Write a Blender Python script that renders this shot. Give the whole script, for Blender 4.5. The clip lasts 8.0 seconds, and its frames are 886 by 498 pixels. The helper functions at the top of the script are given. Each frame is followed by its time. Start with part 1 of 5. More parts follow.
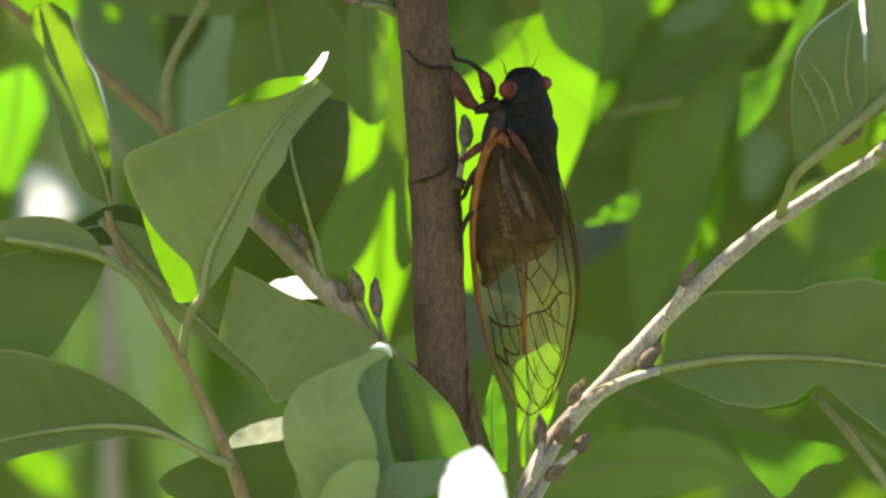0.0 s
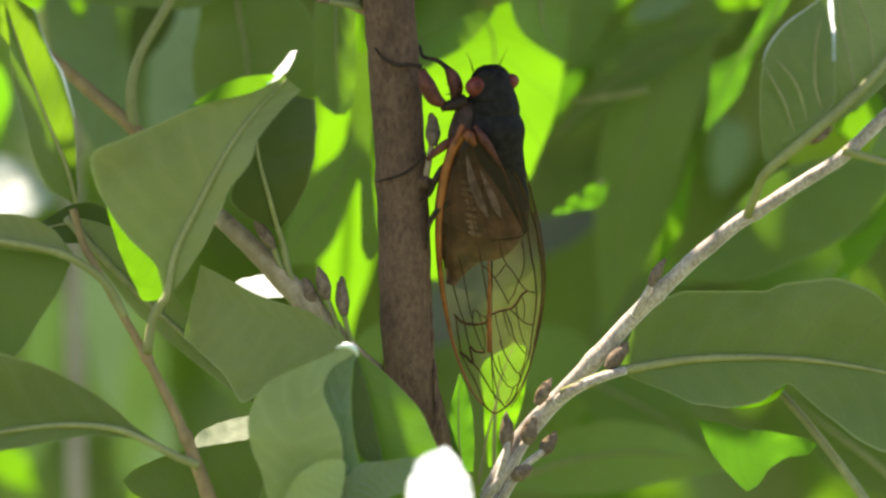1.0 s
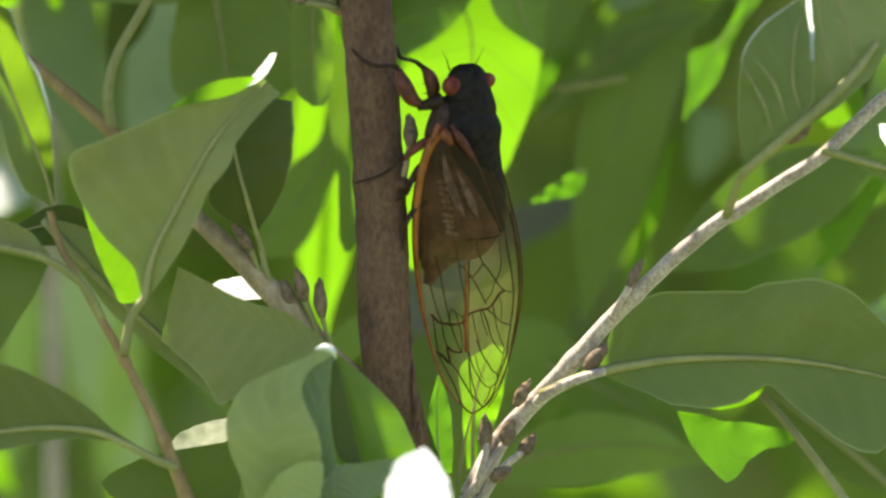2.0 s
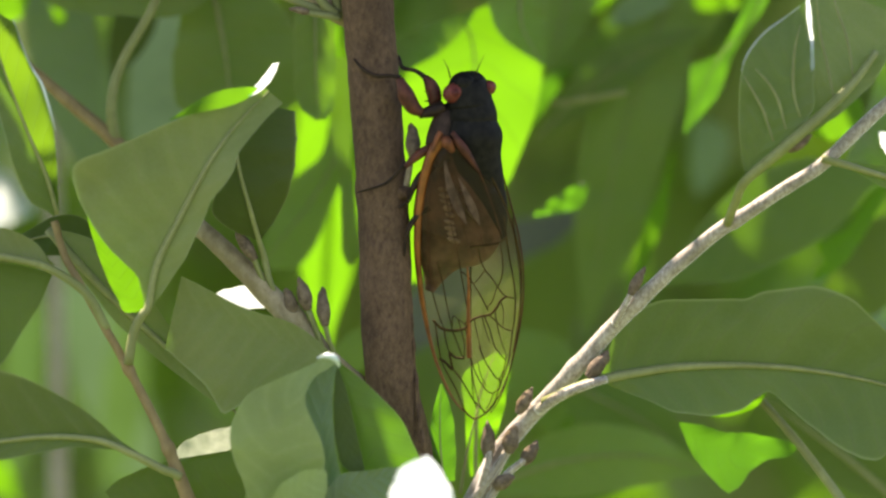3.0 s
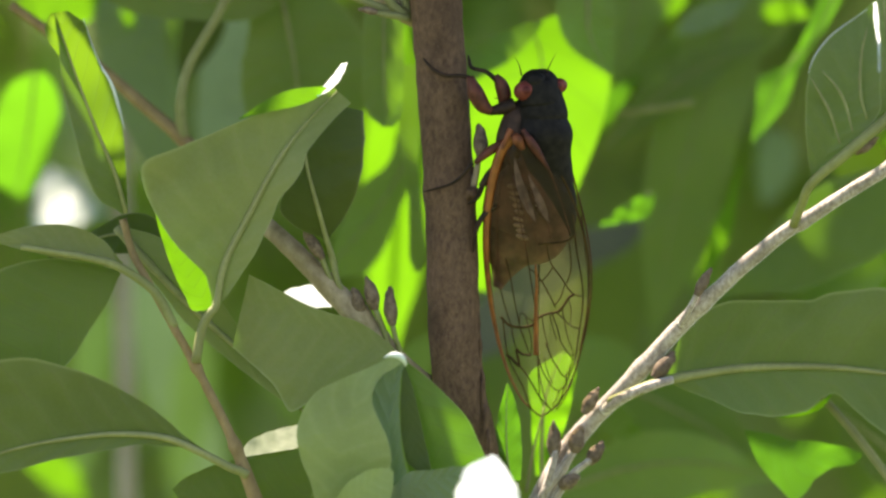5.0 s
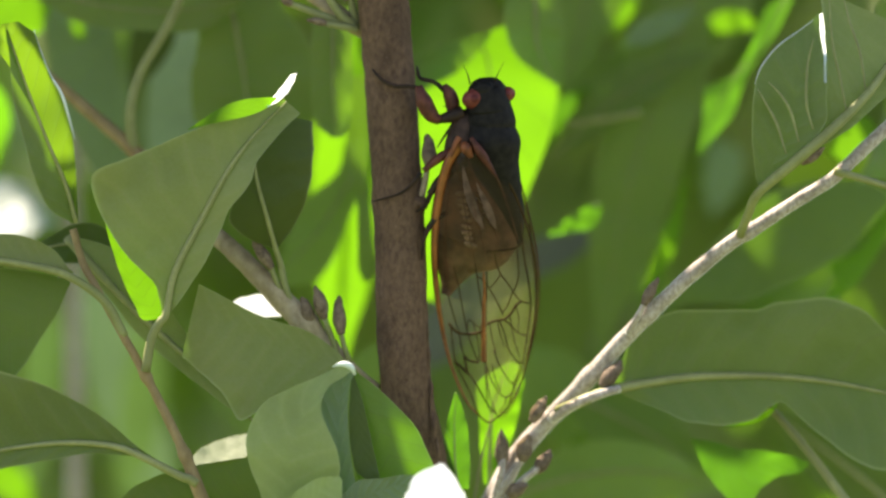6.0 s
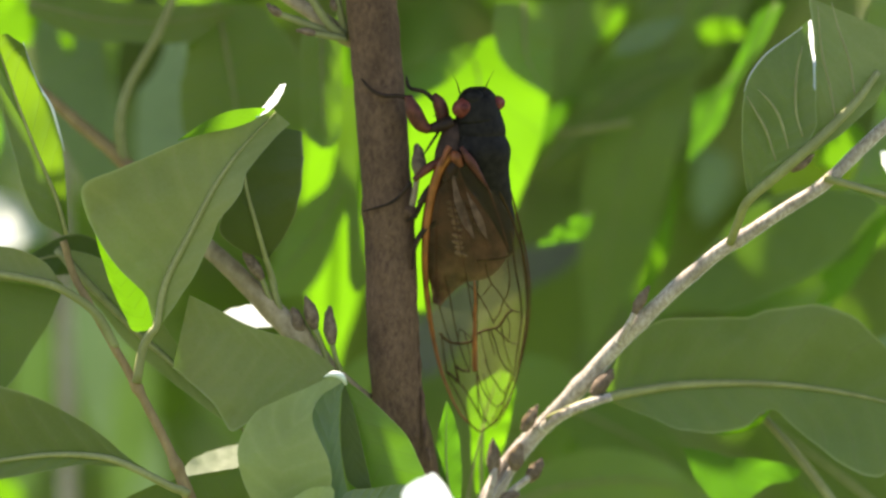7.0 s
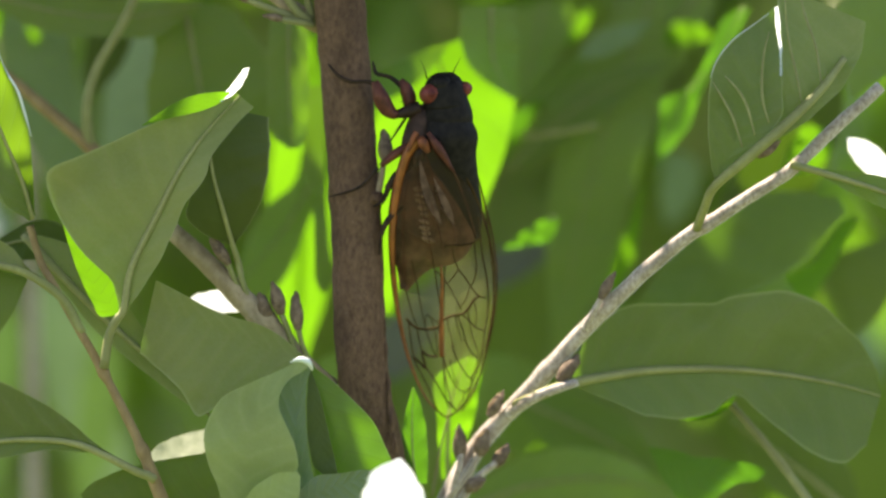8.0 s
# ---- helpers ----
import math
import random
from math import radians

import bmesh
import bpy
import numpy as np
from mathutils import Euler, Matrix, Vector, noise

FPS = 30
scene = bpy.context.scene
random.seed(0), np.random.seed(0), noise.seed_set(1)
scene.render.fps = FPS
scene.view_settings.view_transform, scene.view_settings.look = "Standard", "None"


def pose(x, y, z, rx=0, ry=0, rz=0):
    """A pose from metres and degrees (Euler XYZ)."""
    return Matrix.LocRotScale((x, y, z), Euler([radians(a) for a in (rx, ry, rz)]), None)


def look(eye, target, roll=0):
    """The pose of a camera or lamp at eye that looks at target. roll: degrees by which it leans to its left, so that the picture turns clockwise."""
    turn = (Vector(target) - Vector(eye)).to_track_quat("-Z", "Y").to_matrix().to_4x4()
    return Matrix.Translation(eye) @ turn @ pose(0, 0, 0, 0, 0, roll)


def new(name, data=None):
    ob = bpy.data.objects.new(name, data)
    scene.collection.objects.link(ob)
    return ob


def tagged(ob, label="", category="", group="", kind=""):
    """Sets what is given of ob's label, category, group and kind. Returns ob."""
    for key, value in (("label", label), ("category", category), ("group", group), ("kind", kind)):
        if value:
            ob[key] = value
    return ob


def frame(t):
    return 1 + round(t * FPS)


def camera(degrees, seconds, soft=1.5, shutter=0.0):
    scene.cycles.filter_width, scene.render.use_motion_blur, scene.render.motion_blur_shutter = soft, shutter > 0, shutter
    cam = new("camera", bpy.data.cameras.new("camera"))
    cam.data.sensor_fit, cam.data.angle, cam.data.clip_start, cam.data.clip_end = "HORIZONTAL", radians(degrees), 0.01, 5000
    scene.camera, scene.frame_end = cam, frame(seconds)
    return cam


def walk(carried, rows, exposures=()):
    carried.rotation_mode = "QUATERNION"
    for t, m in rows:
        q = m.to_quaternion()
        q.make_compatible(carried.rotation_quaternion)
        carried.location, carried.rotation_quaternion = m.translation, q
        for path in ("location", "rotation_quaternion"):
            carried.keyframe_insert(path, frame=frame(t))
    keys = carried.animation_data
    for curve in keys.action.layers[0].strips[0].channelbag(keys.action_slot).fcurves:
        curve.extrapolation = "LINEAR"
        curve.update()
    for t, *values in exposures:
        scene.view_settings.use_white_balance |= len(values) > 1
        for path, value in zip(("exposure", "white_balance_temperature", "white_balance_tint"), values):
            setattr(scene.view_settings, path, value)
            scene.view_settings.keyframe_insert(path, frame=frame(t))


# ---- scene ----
cam = camera(6.0, 8.0, soft=2.5)
cam.data.dof.use_dof = True
cam.data.dof.focus_distance = 0.899
cam.data.dof.aperture_fstop = 15.0


def held(turn, tilt, roll, back):
    """The hand-held camera, back metres in front of the stem, turned to its left and tilted up by degrees."""
    return pose(0, -back, 0, 90 + tilt, 0, turn) @ pose(0, 0, 0, 0, 0, roll)


walk(cam, [
    (0.0, held(0.2603, -0.1281, 0.24, 0.9005)),
    (0.5, held(0.2094, -0.0608, 0.29, 0.8998)),
    (1.0, held(0.0359, -0.1351, 0.36, 0.8970)),
    (1.5, held(-0.0555, -0.1627, 0.19, 0.8925)),
    (1.7, held(-0.0880, -0.1560, 0.18, 0.8935)),
    (2.8, held(-0.1629, -0.0519, 0.15, 0.8980)),
    (3.0, held(-0.0959, -0.0663, 0.04, 0.8993)),
    (3.5, held(0.0, 0.0, 0.0, 0.9)),
    (4.0, held(0.1623, -0.0382, -0.07, 0.9022)),
    (4.5, held(0.3613, -0.0932, 0.24, 0.9030)),
    (4.7, held(0.3923, -0.0715, 0.31, 0.9015)),
    (5.8, held(0.1150, -0.0640, 0.36, 0.9065)),
    (6.0, held(0.0087, -0.0004, 0.34, 0.9071)),
    (6.5, held(-0.1293, 0.0471, -0.09, 0.9082)),
    (7.0, held(-0.0565, 0.0633, -0.02, 0.9071)),
    (7.5, held(-0.1404, 0.0101, 0.19, 0.9073)),
    (8.0, held(-0.2841, -0.0339, 0.05, 0.9076)),
], [(0.0, 2.12, 7750, 16), (8.0, 2.12, 7750, 16)])

# ---- light: high sun behind the shrub, open sky behind the camera ----
SUN = Vector((-0.36, 0.26, 0.9)).normalized()
world = bpy.data.worlds.new("sky")
scene.world = world
world.use_nodes = True
wn = world.node_tree
sky = wn.nodes.new("ShaderNodeTexSky")
sky.sky_type, sky.sun_disc = "NISHITA", False
sky.sun_elevation = math.asin(SUN.z)
sky.sun_rotation = math.atan2(SUN.x, SUN.y)
wn.links.new(sky.outputs["Color"], wn.nodes["Background"].inputs["Color"])
wn.nodes["Background"].inputs["Strength"].default_value = 0.10
sun = new("sun", bpy.data.lights.new("sun", "SUN"))
sun.data.energy, sun.data.angle, sun.data.color = 5.0, radians(0.55), (1.0, 0.95, 0.86)
sun.matrix_world = look(SUN * 3, (0, 0, 0))

MM = 0.001


def V(p):
    """A point given in millimetres: to the right, away from the viewer, up."""
    return Vector(p) * MM


# ---- materials ----
def shader(name):
    m = bpy.data.materials.new(name)
    m.use_nodes = True
    nt = m.node_tree
    return m, nt, nt.nodes["Principled BSDF"], nt.nodes["Material Output"]


def node(nt, kind, **values):
    n = nt.nodes.new(kind)
    for k, v in values.items():
        n.inputs[k.replace("_", " ")].default_value = v
    return n


def ramp(nt, fac, stops):
    r = nt.nodes.new("ShaderNodeValToRGB")
    while len(r.color_ramp.elements) < len(stops):
        r.color_ramp.elements.new(0.5)
    for e, (p, c) in zip(r.color_ramp.elements, stops):
        e.position, e.color = p, (*c, 1)
    nt.links.new(fac, r.inputs["Fac"])
    return r.outputs["Color"]


def calc(nt, op, a, b=0.0, c=0.0):
    n = nt.nodes.new("ShaderNodeMath")
    n.operation = op
    for i, v in enumerate((a, b, c)):
        if isinstance(v, (int, float)):
            n.inputs[i].default_value = v
        else:
            nt.links.new(v, n.inputs[i])
    return n.outputs[0]


def mix_col(nt, fac, a, b, mode="MIX"):
    n = nt.nodes.new("ShaderNodeMix")
    n.data_type, n.blend_type = "RGBA", mode
    for sock, v in ((n.inputs[0], fac), (n.inputs[6], a), (n.inputs[7], b)):
        if isinstance(v, (int, float)):
            sock.default_value = v
        elif isinstance(v, tuple):
            sock.default_value = (*v, 1)
        else:
            nt.links.new(v, sock)
    return n.outputs[2]


def leaf_material(name, face, through_col, gloss=0.5, share=0.45, veins=0.22, scurf=0.15, quilt=0.2):
    """A leaf blade: scattering face, light let through, faint pinnate veins and scurfy scales."""
    m, nt, bsdf, out = shader(name)
    uv = nt.nodes.new("ShaderNodeUVMap")
    sep = nt.nodes.new("ShaderNodeSeparateXYZ")
    nt.links.new(uv.outputs[0], sep.inputs[0])
    geo = nt.nodes.new("ShaderNodeTexCoord")
    info = nt.nodes.new("ShaderNodeObjectInfo")
    big = node(nt, "ShaderNodeTexNoise", Scale=90.0, Detail=3.0)
    fine = node(nt, "ShaderNodeTexNoise", Scale=2600.0, Detail=4.0)
    for n in (big, fine):
        nt.links.new(geo.outputs["Object"], n.inputs["Vector"])
    across = calc(nt, "ABSOLUTE", sep.outputs["Y"])
    slant = calc(nt, "SUBTRACT", sep.outputs["X"], calc(nt, "MULTIPLY", across, 0.16))
    wob = calc(nt, "MULTIPLY_ADD", big.outputs["Fac"], 0.16, slant)
    saw = calc(nt, "PINGPONG", calc(nt, "MULTIPLY", wob, 9.0), 0.5)
    line = nt.nodes.new("ShaderNodeMapRange")
    line.inputs["From Min"].default_value, line.inputs["From Max"].default_value = 0.07, 0.0
    nt.links.new(saw, line.inputs["Value"])
    vein = calc(nt, "MULTIPLY", line.outputs[0], veins)
    band = nt.nodes.new("ShaderNodeMapRange")
    band.interpolation_type = "SMOOTHSTEP"
    band.inputs["From Min"].default_value, band.inputs["From Max"].default_value = 0.3, 0.0
    nt.links.new(saw, band.inputs["Value"])
    patchy = node(nt, "ShaderNodeTexNoise", Scale=240.0, Detail=2.0)
    nt.links.new(geo.outputs["Object"], patchy.inputs["Vector"])
    soft = calc(nt, "MULTIPLY", calc(nt, "MULTIPLY", band.outputs[0], patchy.outputs["Fac"]), veins * 2.6)
    dark = tuple(c * 0.70 for c in face)
    light = tuple(min(1, c * 1.2) for c in face)
    col = ramp(nt, big.outputs["Fac"], [(0.3, dark), (0.7, light)])
    col = mix_col(nt, soft, col, tuple(min(1, c * 1.35 + 0.01) for c in face))
    col = mix_col(nt, calc(nt, "MULTIPLY", fine.outputs["Fac"], scurf), col, (0.40, 0.43, 0.27))
    col = mix_col(nt, vein, col, tuple(min(1, c * 1.9 + 0.02) for c in face))
    rim = nt.nodes.new("ShaderNodeMapRange")
    rim.inputs["From Min"].default_value, rim.inputs["From Max"].default_value = 0.955, 1.0
    nt.links.new(across, rim.inputs["Value"])
    col = mix_col(nt, calc(nt, "MULTIPLY", rim.outputs[0], 0.55), col, (0.34, 0.38, 0.2))
    hsv = nt.nodes.new("ShaderNodeHueSaturation")
    nt.links.new(col, hsv.inputs["Color"])
    nt.links.new(calc(nt, "MULTIPLY_ADD", info.outputs["Random"], 0.36, 0.82), hsv.inputs["Value"])
    nt.links.new(calc(nt, "MULTIPLY_ADD", info.outputs["Random"], 0.04, 0.472), hsv.inputs["Hue"])
    nt.links.new(hsv.outputs[0], bsdf.inputs["Base Color"])
    bsdf.inputs["Roughness"].default_value = gloss
    bsdf.inputs["Specular IOR Level"].default_value = 0.35
    bump = node(nt, "ShaderNodeBump", Strength=0.6, Distance=0.0009)
    swell = calc(nt, "MULTIPLY", calc(nt, "SINE", calc(nt, "MULTIPLY", saw, math.pi)), quilt)
    roll = calc(nt, "MULTIPLY_ADD", big.outputs["Fac"], 3.0, swell)
    nt.links.new(calc(nt, "ADD", roll, calc(nt, "MULTIPLY", fine.outputs["Fac"], 0.06)), bump.inputs["Height"])
    nt.links.new(bump.outputs[0], bsdf.inputs["Normal"])
    tr = nt.nodes.new("ShaderNodeBsdfTranslucent")
    tcol = mix_col(nt, calc(nt, "MULTIPLY", line.outputs[0], 0.6), through_col, tuple(c * 0.55 for c in through_col))
    tcol = mix_col(nt, calc(nt, "MULTIPLY", big.outputs["Fac"], 0.35), tcol, tuple(c * 0.7 for c in through_col))
    nt.links.new(tcol, tr.inputs["Color"])
    mx = nt.nodes.new("ShaderNodeMixShader")
    mx.inputs[0].default_value = share
    nt.links.new(bsdf.outputs[0], mx.inputs[1])
    nt.links.new(tr.outputs[0], mx.inputs[2])
    nt.links.new(mx.outputs[0], out.inputs["Surface"])
    return m


def bark_material(name, dark, light, scale, rough=0.8, stretch=0.35, spots=None, bump=0.5, grain=0.5, down=0.0):
    """Twig bark: stretched mottling, fine grain, pale pores, a soft down."""
    m, nt, bsdf, out = shader(name)
    tc = nt.nodes.new("ShaderNodeTexCoord")
    mp = nt.nodes.new("ShaderNodeMapping")
    mp.inputs["Scale"].default_value = (1, 1, stretch)
    nt.links.new(tc.outputs["Object"], mp.inputs[0])
    a = node(nt, "ShaderNodeTexNoise", Scale=scale, Detail=5.0, Roughness=0.65)
    b = node(nt, "ShaderNodeTexNoise", Scale=scale * 6, Detail=3.0)
    for n in (a, b):
        nt.links.new(mp.outputs[0], n.inputs["Vector"])
    col = ramp(nt, a.outputs["Fac"], [(0.32, dark), (0.68, light)])
    col = mix_col(nt, calc(nt, "MULTIPLY", b.outputs["Fac"], grain), col, tuple(c * 0.55 for c in dark))
    patch = node(nt, "ShaderNodeTexNoise", Scale=scale / 7, Detail=3.0)
    nt.links.new(mp.outputs[0], patch.inputs["Vector"])
    worn = nt.nodes.new("ShaderNodeMapRange")
    worn.inputs["From Min"].default_value, worn.inputs["From Max"].default_value = 0.46, 0.66
    nt.links.new(patch.outputs["Fac"], worn.inputs["Value"])
    col = mix_col(nt, calc(nt, "MULTIPLY", worn.outputs[0], 0.5), col, tuple(c * 0.6 for c in dark))
    height = calc(nt, "MULTIPLY_ADD", b.outputs["Fac"], 0.5, a.outputs["Fac"])
    if spots:
        vo = node(nt, "ShaderNodeTexVoronoi", Scale=scale * 1.6)
        nt.links.new(tc.outputs["Object"], vo.inputs["Vector"])
        r = nt.nodes.new("ShaderNodeMapRange")
        r.inputs["From Min"].default_value, r.inputs["From Max"].default_value = 0.2, 0.08
        nt.links.new(vo.outputs["Distance"], r.inputs["Value"])
        col = mix_col(nt, calc(nt, "MULTIPLY", r.outputs[0], 0.45), col, spots)
        height = calc(nt, "ADD", height, r.outputs[0])
    nt.links.new(col, bsdf.inputs["Base Color"])
    bsdf.inputs["Roughness"].default_value = rough
    bsdf.inputs["Specular IOR Level"].default_value = 0.25
    bsdf.inputs["Sheen Weight"].default_value = down
    bsdf.inputs["Sheen Roughness"].default_value = 0.4
    bp = node(nt, "ShaderNodeBump", Strength=bump, Distance=0.0004)
    nt.links.new(height, bp.inputs["Height"])
    nt.links.new(bp.outputs[0], bsdf.inputs["Normal"])
    return m


def shell_material(name, dark, light, scale=900.0, rough=0.45, spec=0.4):
    return_m, nt, bsdf, out = shader(name)
    tc = nt.nodes.new("ShaderNodeTexCoord")
    a = node(nt, "ShaderNodeTexNoise", Scale=scale, Detail=4.0)
    nt.links.new(tc.outputs["Object"], a.inputs["Vector"])
    nt.links.new(ramp(nt, a.outputs["Fac"], [(0.35, dark), (0.65, light)]), bsdf.inputs["Base Color"])
    bsdf.inputs["Roughness"].default_value = rough
    bsdf.inputs["Specular IOR Level"].default_value = spec
    bp = node(nt, "ShaderNodeBump", Strength=0.3, Distance=0.0002)
    nt.links.new(a.outputs["Fac"], bp.inputs["Height"])
    nt.links.new(bp.outputs[0], bsdf.inputs["Normal"])
    return return_m


SILVER = leaf_material("leaf_underside", (0.175, 0.19, 0.06), (0.15, 0.36, 0.012), 0.5, 0.33, 0.13, 0.18, 0.05)
GREEN = leaf_material("leaf_green", (0.13, 0.165, 0.045), (0.15, 0.38, 0.012), 0.45, 0.45, 0.15, 0.10, 0.06)
# DEEP and DARK: darker copies of the leaf green, with shade put into the colour.
DEEP = leaf_material("leaf_shaded_green", (0.09, 0.125, 0.024), (0.12, 0.3, 0.008), 0.5, 0.4, 0.15, 0.06, 0.05)
DARK = leaf_material("leaf_shaded_dark", (0.046, 0.068, 0.010), (0.09, 0.2, 0.006), 0.5, 0.32, 0.1, 0.03, 0.04)
OLIVE = leaf_material("leaf_olive_underside", (0.088, 0.107, 0.033), (0.15, 0.36, 0.012), 0.5, 0.33, 0.16, 0.10, 0.1)
MEADOW = leaf_material("leaf_soft_green", (0.18, 0.30, 0.09), (0.09, 0.2, 0.03), 0.6, 0.35, 0.1, 0.1)
# HAZE and MIST: pale background haze is put into the leaf colour.
HAZE = leaf_material("leaf_hazed_green", (0.24, 0.32, 0.21), (0.12, 0.26, 0.08), 0.6, 0.3, 0.1, 0.2, 0.0)
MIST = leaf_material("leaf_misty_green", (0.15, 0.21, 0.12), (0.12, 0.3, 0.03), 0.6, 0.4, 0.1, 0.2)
# Bluish sky reflection in the shade, put into a slate-grey leaf colour.
SKY_TINT = leaf_material("leaf_sky_tint", (0.10, 0.11, 0.115), (0.06, 0.1, 0.05), 0.6, 0.2, 0.1, 0.1)
# Lit copies of the leaf material: brighter, more see-through colours for sunlit blades.
LIT_LEAF = leaf_material("leaf_lit_yellow_green", (0.11, 0.17, 0.035), (0.16, 0.45, 0.012), 0.5, 0.78, 0.2, 0.05)
LIT_VEINED = leaf_material("leaf_lit_veined", (0.11, 0.165, 0.035), (0.16, 0.34, 0.012), 0.5, 0.6, 0.3, 0.05, 0.5)
LIT_GREEN = leaf_material("leaf_lit_green", (0.085, 0.125, 0.026), (0.10, 0.35, 0.012), 0.5, 0.62, 0.2, 0.05)
DAPPLED = leaf_material("leaf_dappled", (0.08, 0.112, 0.024), (0.15, 0.45, 0.012), 0.5, 0.42, 0.12, 0.05, 0.05)
FROST = leaf_material("leaf_frosted_underside", (0.225, 0.265, 0.10), (0.15, 0.36, 0.012), 0.5, 0.33, 0.12, 0.2, 0.05)
# Sun glare on leaves, tips and margins is put into this near-white colour.
SUN_PALE = leaf_material("leaf_sun_paled", (0.60, 0.67, 0.72), (0.25, 0.5, 0.05), 0.35, 0.2, 0.1, 0.3, 0.0)
RIB = bark_material("midrib", (0.20, 0.215, 0.09), (0.29, 0.305, 0.135), 700.0, 0.6, 1.0, bump=0.2)
BARK = bark_material("stem_bark", (0.076, 0.042, 0.027), (0.188, 0.114, 0.072), 2000.0, 0.85, 0.6, (0.24, 0.19, 0.15), 0.6, 0.4)
TWIG = bark_material("twig_bark", (0.20, 0.155, 0.12), (0.50, 0.45, 0.40), 2600.0, 0.6, 0.6, bump=0.2, grain=0.15, down=0.9)
GREY_TWIG = bark_material("grey_twig_bark", (0.26, 0.20, 0.115), (0.49, 0.40, 0.265), 900.0, 0.7, 0.6, bump=0.5)
RED_TWIG = bark_material("young_twig_bark", (0.205, 0.142, 0.066), (0.34, 0.25, 0.12), 600.0, 0.7, 0.5, bump=0.3)
PETIOLE = bark_material("petiole", (0.185, 0.20, 0.075), (0.275, 0.295, 0.125), 600.0, 0.6, 0.6, bump=0.2)
BUD = bark_material("bud_scales", (0.085, 0.058, 0.04), (0.30, 0.225, 0.16), 1500.0, 0.8, 1.0, bump=0.5)
SHELL = shell_material("black_shell", (0.005, 0.0045, 0.004), (0.014, 0.012, 0.010), 1400.0, 0.6, 0.12)
ABDOMEN = shell_material("abdomen_shell", (0.047, 0.023, 0.015), (0.135, 0.071, 0.049), 500.0, 0.6, 0.2)
FLANK = shell_material("flank_shell", (0.014, 0.009, 0.007), (0.06, 0.034, 0.024), 600.0, 0.6, 0.15)
PLEAT = shell_material("wing_pleat", (0.05, 0.03, 0.02), (0.12, 0.075, 0.053), 1100.0, 0.7, 0.1)
BAND = shell_material("abdomen_band", (0.13, 0.085, 0.062), (0.27, 0.20, 0.16), 700.0, 0.6)
EYE = shell_material("red_eye", (0.105, 0.021, 0.016), (0.16, 0.034, 0.026), 1500.0, 0.5, 0.25)
PUPIL = shell_material("eye_spot", (0.06, 0.008, 0.007), (0.09, 0.012, 0.01), 1500.0, 0.5, 0.25)
LEG = shell_material("leg_shell", (0.045, 0.013, 0.009), (0.11, 0.034, 0.020), 900.0, 0.5, 0.2)
DARK_LEG = shell_material("dark_leg_shell", (0.012, 0.008, 0.006), (0.035, 0.02, 0.013), 900.0, 0.55, 0.15)
ORANGE = shell_material("orange_wing_edge", (0.14, 0.042, 0.011), (0.27, 0.088, 0.020), 500.0, 0.4)
RUST = shell_material("rust_wing_root", (0.07, 0.022, 0.010), (0.21, 0.068, 0.028), 900.0, 0.5, 0.2)
BROWN_VEIN = shell_material("wing_base_vein", (0.04, 0.016, 0.008), (0.085, 0.034, 0.015), 900.0, 0.6, 0.1)
VEIN = shell_material("wing_vein", (0.024, 0.015, 0.005), (0.055, 0.033, 0.010), 900.0, 0.7, 0.08)


